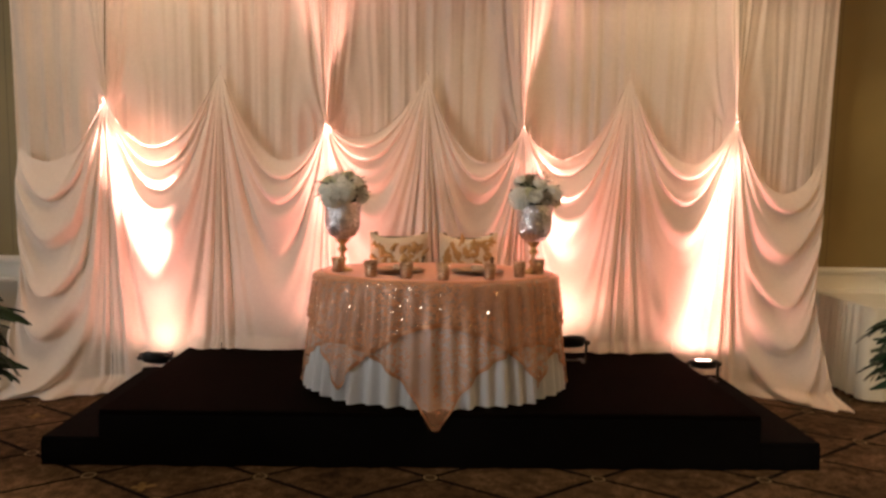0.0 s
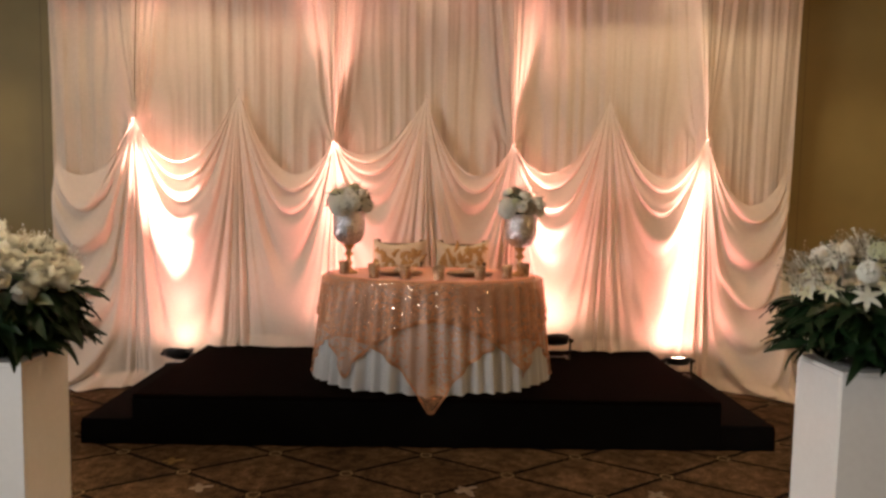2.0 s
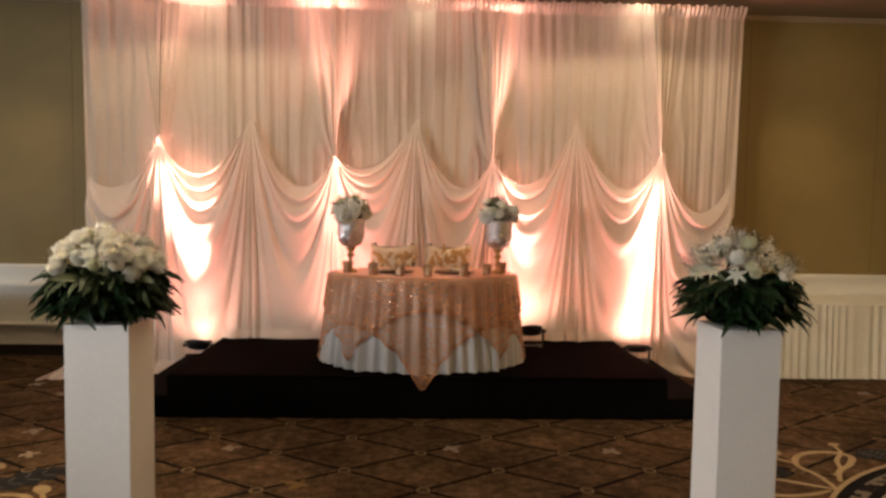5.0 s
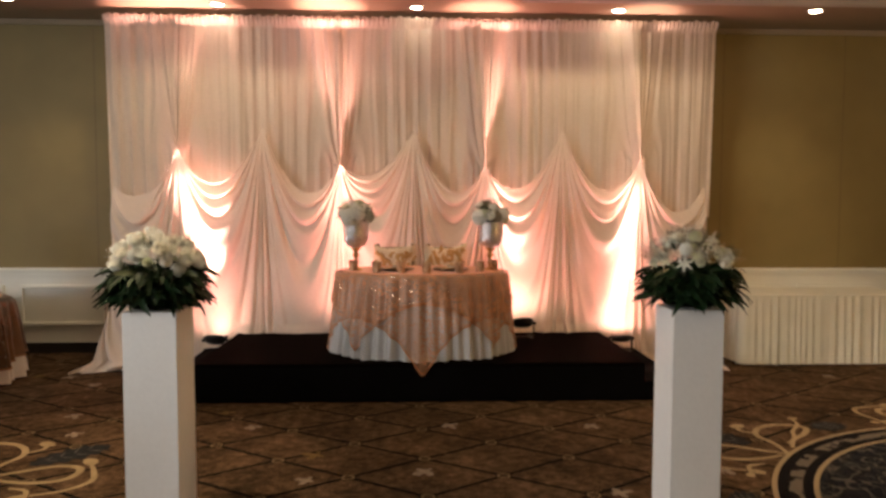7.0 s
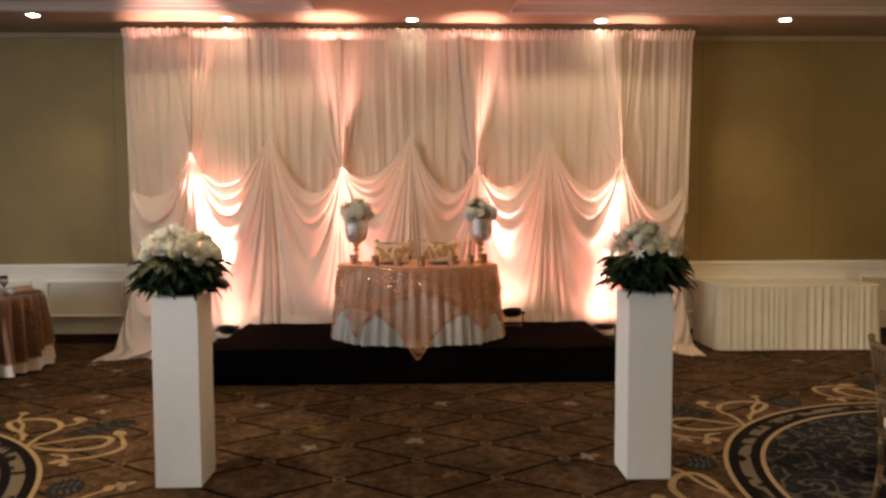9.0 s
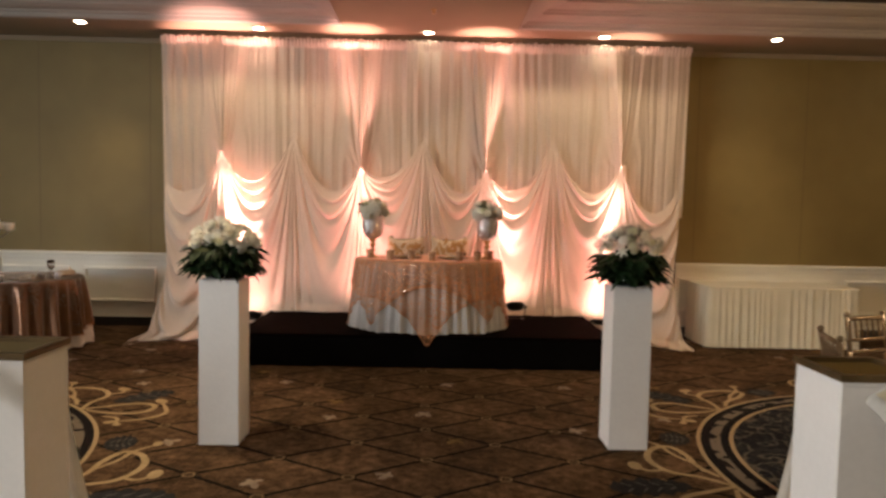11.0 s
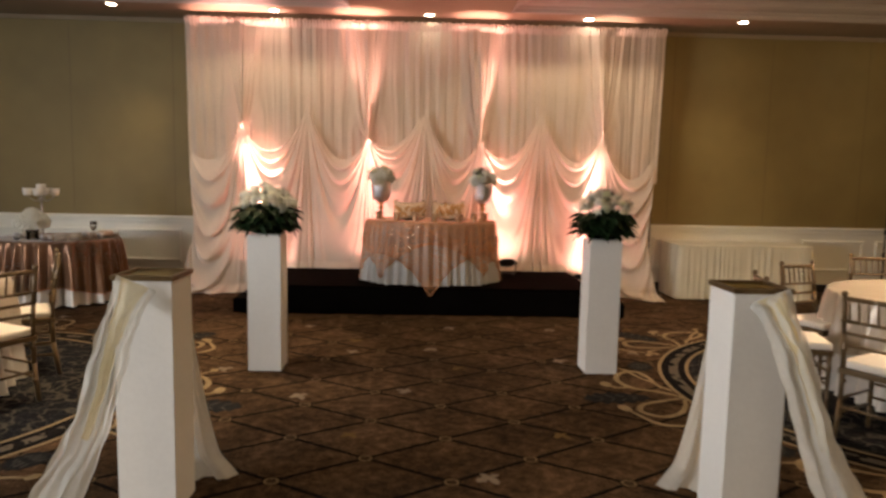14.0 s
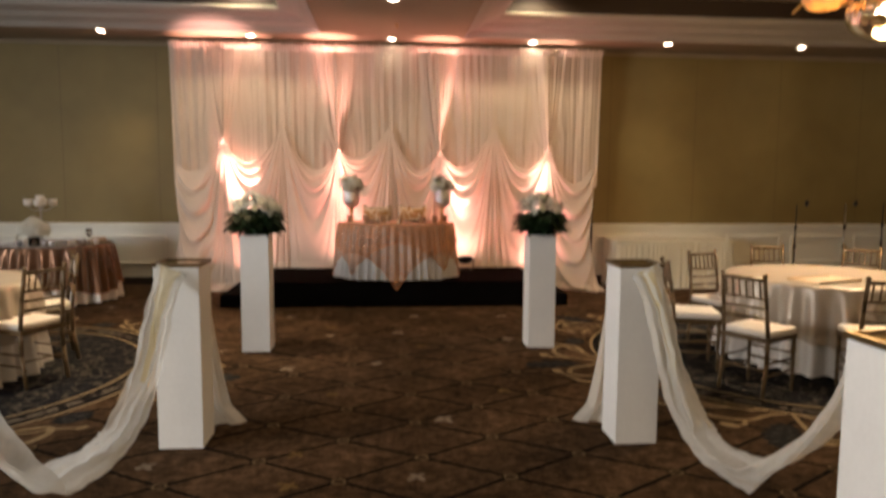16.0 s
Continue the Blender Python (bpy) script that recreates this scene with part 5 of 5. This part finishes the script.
bc = thing("table_skirt", "cream cloth and pleated skirt round the buffet table", "table skirt", at=((BT[0] + BT[1]) / 2, (BT[2] + BT[3]) / 2, 0))
part("top_cloth", boxes((-bw - 0.008, -bd - 0.008, BT[4] - 0.03, bw + 0.008, bd + 0.008, BT[4] + 0.003), edge=0.006), M["cream_cloth"], bc)


def skirt_loop(hw, hd, corner, top, seed, n=1100):
    """A gathered skirt round a rounded rectangle: soft pleats of uneven width that open towards the hem."""
    rs = np.random.RandomState(seed)
    straight, quarter = [2 * (hw - corner), 2 * (hd - corner)] * 2, corner * math.pi / 2
    total = sum(straight) + 4 * quarter
    base, normal = [], []
    for d in np.linspace(0, total, n, endpoint=False):
        for side in range(4):
            a = side * math.pi / 2 - math.pi / 2  # outward direction of this side
            along, out = np.array((-math.sin(a), math.cos(a))), np.array((math.cos(a), math.sin(a)))
            half, reach = (hw, hd) if side % 2 == 0 else (hd, hw)
            if d < straight[side]:
                base.append(out * reach + along * (d - half + corner)), normal.append(out)
                break
            d -= straight[side]
            if d < quarter:
                t = d / corner
                way = out * math.cos(t) + along * math.sin(t)
                base.append(out * (reach - corner) + along * (half - corner) + way * corner), normal.append(way)
                break
            d -= quarter
    base, normal, s = np.array(base), np.array(normal), np.linspace(0, total, n, endpoint=False)
    ph = rs.uniform(0, 6.28, 5)
    turns = 2 * math.pi * s / total
    rows = []
    for z in np.linspace(top, 0.006, 16):
        low = 1 - z / top
        f = 56 * turns + 2.6 * np.sin(5 * turns + ph[0]) + 1.6 * np.sin(11 * turns + ph[1]) + 0.35 * low * np.sin(17 * turns + ph[2])
        size = 0.75 + 0.35 * np.sin(7 * turns + ph[3]) + 0.3 * np.sin(23 * turns + ph[4])
        wave = 0.6 * np.sin(f) + 0.4 * (1.7 * np.abs(np.cos(f / 2)) - 1)
        off = 0.014 + 0.018 * low + (0.007 + 0.016 * low) * wave * size
        rows.append(np.column_stack([base + normal * off[:, None], np.full(n, z)]))
    return np.array(rows)


sheet("pleated_skirt", skirt_loop(bw, bd, 0.05, BT[4] - 0.005, 80), M["cream_cloth"], bc, wrap=True)


# ---- organza swags between the pedestals ----
def band_section(width, folds, depth, seed):
    ph = np.random.RandomState(seed).uniform(0, 6.28, 3)

    def at(f):
        s = np.linspace(-1, 1, 46)
        w = width(f)
        up = w * np.sign(s) * np.abs(s)
        side = depth * (np.sin(folds * s * 3 + ph[0] + 3 * f) + 0.5 * np.sin(folds * 1.9 * s * 3 + ph[1] - 4 * f)) + 0.05 * (1 - s * s)
        return np.stack([side, up], -1)
    return at


def curve(points, n=70):
    """A smooth path through a few points (Catmull-Rom)."""
    P = [2 * np.array(points[0]) - np.array(points[1])] + [np.array(p, float) for p in points] + [2 * np.array(points[-1]) - np.array(points[-2])]
    out = []
    segs = len(points) - 1
    for k in range(n):
        f = k / (n - 1) * segs
        i = min(int(f), segs - 1)
        t = f - i
        a, b, c, d = P[i], P[i + 1], P[i + 2], P[i + 3]
        out.append(0.5 * ((2 * b) + (c - a) * t + (2 * a - 5 * b + 4 * c - d) * t * t + (3 * b - a - 3 * c + d) * t ** 3))
    return np.array(out)


def swag(sx, front, near, seed):
    fx, fy = front
    nx_, ny_ = near
    side = 1 if sx > 0 else -1
    t = thing("organza_swag", "sheer ivory organza swag hung between two white pedestals", "swag", "organza swags", (fx, fy, PH))
    o = np.array((fx, fy, PH))
    h = 0.1275
    # over the front face, then away along the aisle
    span = (fy - h) - (ny_ + h)
    drop = [(0.010, PH - 0.005), (0.063, 1.0), (0.152, 0.85), (0.268, 0.56), (0.408, 0.37), (0.52, 0.315), (0.675, 0.335), (0.785, 0.48), (0.87, 0.64), (0.925, 0.79), (0.985, 1.05)]
    path = curve([(fx + (nx_ - fx) * f + side * (0.014 * math.exp(-5 * f) - 0.036 * math.sin(math.pi * min(f / 0.75, 1.0))), fy - h - span * f, z) for f, z in drop], 150)
    sec = band_section(lambda f: 0.066 + 0.024 * max(0.0, 1 - f * 9) + 0.012 * math.sin(f * 3.14) - 0.03 * max(0, f - 0.85) * 6, 1.7, 0.016, seed)
    rows = []
    tan = np.gradient(path, axis=0)
    tan /= np.linalg.norm(tan, axis=1)[:, None]
    for i, (q, tn) in enumerate(zip(path, tan)):
        f = i / (len(path) - 1)
        steep = abs(tn[2])
        wide = np.array((side * 1.0, 0, 0)) * steep + np.array((0, 0, 1.0)) * (1 - steep)
        wide -= tn * wide.dot(tn)
        wide /= np.linalg.norm(wide)
        nrm = np.cross(tn, wide)
        s = sec(f)
        keep = min(1.0, f * 12)
        rows.append(q + s[:, 1:] * wide + s[:, :1] * nrm * keep)
    P = np.array(rows)
    P[:len(P) // 9, :, 1] = np.minimum(P[:len(P) // 9, :, 1], fy - h - 0.008)
    # crumpled cloth: small slanting creases that fade out at the pedestals
    a, b = np.meshgrid(np.linspace(0, 1, P.shape[0]), np.linspace(0, 1, P.shape[1]), indexing="ij")
    crease = np.sin(70 * a + 9 * b + seed) * np.sin(23 * a - 14 * b) + 0.6 * np.sin(131 * a - 17 * b) * np.sin(19 * b + 40 * a)
    P = P + (0.0075 * crease * smoothstep(0.06, 0.2, a))[..., None] * np.array((0.8 * side, -0.2, 0.55))
    sheet("swag_band", P - o, M["organza"], t, "long sheer swag")
    # a champagne end folded over the top edge, lying on the swag
    end = P[:46, 8:40].copy()
    end[:, :, 1] -= 0.010
    mid = end.mean(1, keepdims=True)
    end = mid + (end - mid) * np.linspace(1.0, 0.25, 46)[:, None, None]
    sheet("folded_end", end - o, M["organza_gold"], t, "champagne folded end")
    # the tail falls behind the pedestal, on its aisle side, and spreads on the carpet
    vv = np.linspace(0, 1, 40)
    U, V = np.meshgrid(np.linspace(0, 1, 40), vv)
    spread = 0.08 + (0.13 if side < 0 else 0.11) * V ** 1.6
    X = fx - side * 0.03 + -side * (U * spread) + side * 0.04 * V
    Y = fy + h + 0.02 + 0.10 * V ** 2 + 0.022 * np.sin(U * 11 + 3 * V) * (0.4 + V) + 0.006 * np.sin(U * 31 - 9 * V) + 0.10 * U * V
    Zt = (PH - 0.02) * (1 - V) + 0.012 * V
    lay = smoothstep(0.90, 1.0, V)
    X = X - side * (0.05 + 0.05 * U) * lay
    Y = Y - 0.07 * lay * (0.4 + U)
    Zt = np.maximum(Zt, 0.008 + 0.022 * (1.2 + np.sin(U * 9 + 14 * V)) * smoothstep(0.8, 0.92, V) * (1 - 0.8 * smoothstep(0.95, 1.0, V)))
    sheet("tail", np.stack([X, Y, Zt], -1) - o, M["organza"], t, "trailing tail")


swag(-1, P_FRONT[0], P_NEAR[0], 5)
swag(1, P_FRONT[1], P_NEAR[1], 6)


# ---- stands by the wall ----
def stand(x, y, h, mat, label):
    t = thing("microphone_stand", label, "stand", "thin stands by the wall", (x, y, 0))
    part("pole", bar((0, 0, 0.20), (0, 0, h), 0.011, 0.009, 10), mat, t, smooth=True)
    for k in range(3):
        a = 6.283 * k / 3 + 0.4
        part("leg", bar((0, 0, 0.24), (0.27 * math.cos(a), 0.27 * math.sin(a), 0.012), 0.009, seg=6), M["black_metal"], t, smooth=True)
    for z in (0.30, h - 0.62, h - 0.33):
        part("clutch", turned((0.010, z - 0.04), (0.020, z - 0.03), (0.021, z + 0.02), (0.012, z + 0.035), seg=12), M["black_metal"], t, smooth=True)
    part("clip", turned((0.012, h - 0.01), (0.026, h + 0.005), (0.030, h + 0.05), (0.020, h + 0.07), (0.0, h + 0.075), seg=12, m=Matrix.Rotation(0.12, 3, "Y")), M["black_metal"], t, smooth=True)


stand(6.05, -0.30, 1.26, M["black_metal"], "thin black microphone stand on a tripod by the wall")
stand(6.82, -0.30, 1.26, M["steel"], "thin steel microphone stand on a tripod by the wall")
stand(7.42, -0.30, 1.30, M["black_metal"], "thin black microphone stand on a tripod by the wall")

# ---- chandelier in the recess ----
CH = (4.53, -4.0)
ch = thing("chandelier", "large brass chandelier with lobed amber glass shades, lit", "chandelier", at=(*CH, 4.14))
part("canopy", turned((0.0, 0.0), (0.16, 0.0), (0.15, -0.03), (0.05, -0.06), (0.02, -0.08), seg=28), M["gold_metal"], ch, smooth=True)
part("stem", turned((0.015, -0.07), (0.015, -0.30), (0.05, -0.34), (0.07, -0.42), (0.04, -0.50), (0.09, -0.60), (0.12, -0.70), (0.06, -0.82), (0.03, -0.95), (0.0, -1.0), seg=20), M["gold_metal"], ch, smooth=True)


def lobed(r, h, lobes, seg=72, rows=14):
    pts = []
    for i in range(rows + 1):
        f = i / rows
        rr = r * math.sin(0.25 + f * 1.45)
        row = []
        for k in range(seg):
            a = 6.283 * k / seg
            q = rr * (1 - 0.10 * abs(math.sin(lobes * a / 2)) ** 0.6)
            row.append((q * math.cos(a), q * math.sin(a), -h * math.cos(f * 1.5)))
        pts.append(row)
    return np.array(pts)


for k in range(6):
    a = 6.283 * k / 6 + 0.10
    ca, sa = math.cos(a), math.sin(a)
    bm = bmesh.new()
    pts = [Vector((f * 0.56 * ca, f * 0.56 * sa, -0.62 - 0.16 * math.sin(f * 3.0) - 0.14 * f)) for f in np.linspace(0.1, 1, 9)]
    pts += [Vector(((0.56 + q) * ca, (0.56 + q) * sa, -0.76 + h)) for q, h in ((0.10, 0.03), (0.20, -0.01), (0.30, -0.10))]
    for p0, p1 in zip(pts, pts[1:]):
        rod(bm, p0, p1, 0.018, 0.016, 8)
    part("arm", bm, M["gold_metal"], ch, "scrolled brass arm", smooth=True)
    sheet("glass_shade", lobed(0.21, 0.15, 9) + np.array((0.56 * ca, 0.56 * sa, -0.73)), M["warm_shade"], ch, "lobed amber glass bowl", wrap=True)
rows = []
for i in range(19):
    f = 0.08 + 2.98 * i / 18
    rows.append([(0.36 * math.sin(f) * (1 - 0.09 * abs(math.sin(8 * (b + 0.5 * f)))) * math.cos(b), 0.36 * math.sin(f) * (1 - 0.09 * abs(math.sin(8 * (b + 0.5 * f)))) * math.sin(b), -1.0 + 0.25 * math.cos(f)) for b in np.linspace(0, 6.283, 97)[:-1]])
sheet("swirled_globe", np.array(rows), M["amber_glass"], ch, "swirled clear glass globe", wrap=True)
for k in range(5):
    a = 6.283 * k / 5
    part("bulb", turned((0.0, -0.05), (0.022, -0.04), (0.026, -0.01), (0.015, 0.03), (0.010, 0.05), seg=12, at=(0.15 * math.cos(a), 0.15 * math.sin(a), -0.98)), M["bulb"], ch, "glowing bulb", smooth=True)

# ---- carpet scrollwork round the medallions ----
def ribbon(bm, pts, width, z):
    """A flat strip of carpet pattern along a path."""
    n = len(pts)
    rows = []
    for i, (x, y) in enumerate(pts):
        a, b = pts[max(0, i - 1)], pts[min(n - 1, i + 1)]
        dx, dy = b[0] - a[0], b[1] - a[1]
        ln = math.hypot(dx, dy) or 1
        w = width(i / (n - 1)) / 2
        rows.append((bm.verts.new((x - dy / ln * w, y + dx / ln * w, z)), bm.verts.new((x + dy / ln * w, y - dx / ln * w, z))))
    for p0, p1 in zip(rows, rows[1:]):
        bm.faces.new((p0[0], p0[1], p1[1], p1[0]))


gold, dark, vein = bmesh.new(), bmesh.new(), bmesh.new()
# one figure of scrolls: strands as (along the border, outwards) with a width, and round ends
LONG_SIDE = [([(0, 0), (0.15, 0.14), (0.24, 0.31), (0.43, 0.38), (0.61, 0.32), (0.67, 0.20), (0.52, 0.12), (0.34, 0.10), (0.16, 0.03)], 0.040),
             ([(0.76, 0.37), (0.68, 0.27), (0.52, 0.20), (0.38, 0.11), (0.24, 0.09)], 0.026), ([(0.26, 0.33), (0.24, 0.42), (0.29, 0.48)], 0.030)]
SHORT_SIDE = [([(0, 0), (0.05, 0.17), (0.11, 0.37), (0.23, 0.46), (0.34, 0.37), (0.31, 0.22), (0.19, 0.10), (0.05, 0.03)], 0.040),
              ([(0.18, 0.53), (0.32, 0.51), (0.45, 0.47), (0.51, 0.33), (0.49, 0.16)], 0.032), ([(0.30, 0.08), (0.40, 0.15), (0.54, 0.13)], 0.026)]
ROUNDS = {-1: [(0.31, 0.49, 0.060, 0.042), (0.78, 0.39, 0.040, 0.030)], 1: [(0.16, 0.54, 0.060, 0.042), (0.56, 0.13, 0.035, 0.028), (0.48, 0.10, 0.035, 0.05)]}
for mi, (cx, cy) in enumerate(MEDALLIONS):
    for k in range(7):
        th = radians(186 - 51.43 * k) if mi == 0 else radians(51.43 * k - 6)

        def place(a, b, hand=1):
            r, t = 1.86 + b, th + hand * (1 if mi == 0 else -1) * a / 2.05
            return (cx + r * math.cos(t), cy + r * math.sin(t))

        for hand, strands in ((-1, LONG_SIDE), (1, SHORT_SIDE)):
            for i, (pts, w) in enumerate(strands):
                ribbon(gold, [place(a, b, hand) for a, b in curve(pts, 44)], lambda f, w=w: 0.88 * w * (0.75 + 0.5 * math.sin(f * 3.14)), 0.0016 + 0.0003 * i + 0.0008 * (hand > 0))
            for a, b, ra, rb in ROUNDS[hand]:
                gold.faces.new([gold.verts.new((*place(a + ra * math.cos(q), b + rb * math.sin(q), hand), 0.0034)) for q in np.linspace(0, 6.283, 15)[:-1]])
        for a0, b0, ra, rb in ((0.03, 0.50, 0.10, 0.24), (0.86, 0.16, 0.14, 0.10)):  # toothed leaves on and between the figures
            dark.faces.new([dark.verts.new((*place(a0 + (ra + 0.022 * math.sin(15 * q)) * math.cos(q), b0 + rb * math.sin(q), -1), 0.0012)) for q in np.linspace(0, 6.283, 64)[:-1]])
            for v in (-0.6, -0.25, 0.1, 0.45):
                for e in (-1, 1):
                    ribbon(vein, [place(a0 + e * ra * 0.12, b0 + rb * v, -1), place(a0 + e * ra * 0.62 * (1 - v * v), b0 + rb * (v + 0.2), -1)], lambda f: 0.012, 0.0019)
tagged(part("carpet_scrolls", gold, M["scroll_gold"], floor, "gold woven scrolls"), kind="stuff")
tagged(part("carpet_leaves", dark, M["scroll_dark"], floor, "dark woven leaves"), kind="stuff")
tagged(part("leaf_veins", vein, M["scroll_grey"], floor, "grey woven leaf veins"), kind="stuff")

# small woven stars strewn between the lattice lines
PALE = [(-2.35, -2.31), (-1.16, -2.19), (0.26, -2.18), (1.29, -2.22), (-0.61, -3.18), (0.07, -3.06), (1.15, -3.41), (1.88, -3.10), (-0.13, -4.27), (-0.88, -4.40), (0.33, -5.70), (0.11, -6.59), (-1.37, -6.36), (-1.59, -3.76)]
GOLD = [(-0.62, -2.77), (0.29, -3.65), (-0.45, -5.12), (0.83, -5.10), (-0.57, -6.24), (-0.55, -6.66), (-1.44, -1.83)]
rs3 = random.Random(12)
for _ in range(260):
    q = (rs3.uniform(X0 + 0.2, X1 - 0.2), rs3.uniform(Y0 + 0.2, Y1 - 0.3))
    if (abs(q[0]) < 2.0 and -7.0 < q[1]) or min(math.dist(q, c) for c in MEDALLIONS) < 2.45:
        continue
    (PALE if rs3.random() < 0.65 else GOLD).append(q)


def star(bm, x, y, r, turn):
    """A flat four-armed star with uneven, leaf-shaped arms."""
    ring = []
    for k in range(32):
        a = k / 32 * 6.283
        arm = abs(math.cos(2 * a + 0.25 * math.sin(a * 3))) ** 1.5
        q = r * (0.34 + 0.62 * arm * (1 + 0.4 * math.sin(a + turn * 5))) * (1 + 0.16 * rs3.uniform(-1, 1))
        ring.append(bm.verts.new((x + q * math.cos(a + turn), y + q * math.sin(a + turn), 0.0014)))
    bm.faces.new(ring)


for nm, places, mat, lab in (("pale_stars", PALE, "scroll_pale", "pale woven stars"), ("gold_stars", GOLD, "scroll_amber", "dull gold woven stars")):
    bm = bmesh.new()
    for x, y in places:
        star(bm, x, y, rs3.uniform(0.060, 0.078), rs3.uniform(0.2, 1.3))
    tagged(part(nm, bm, M[mat], floor, lab), kind="stuff")
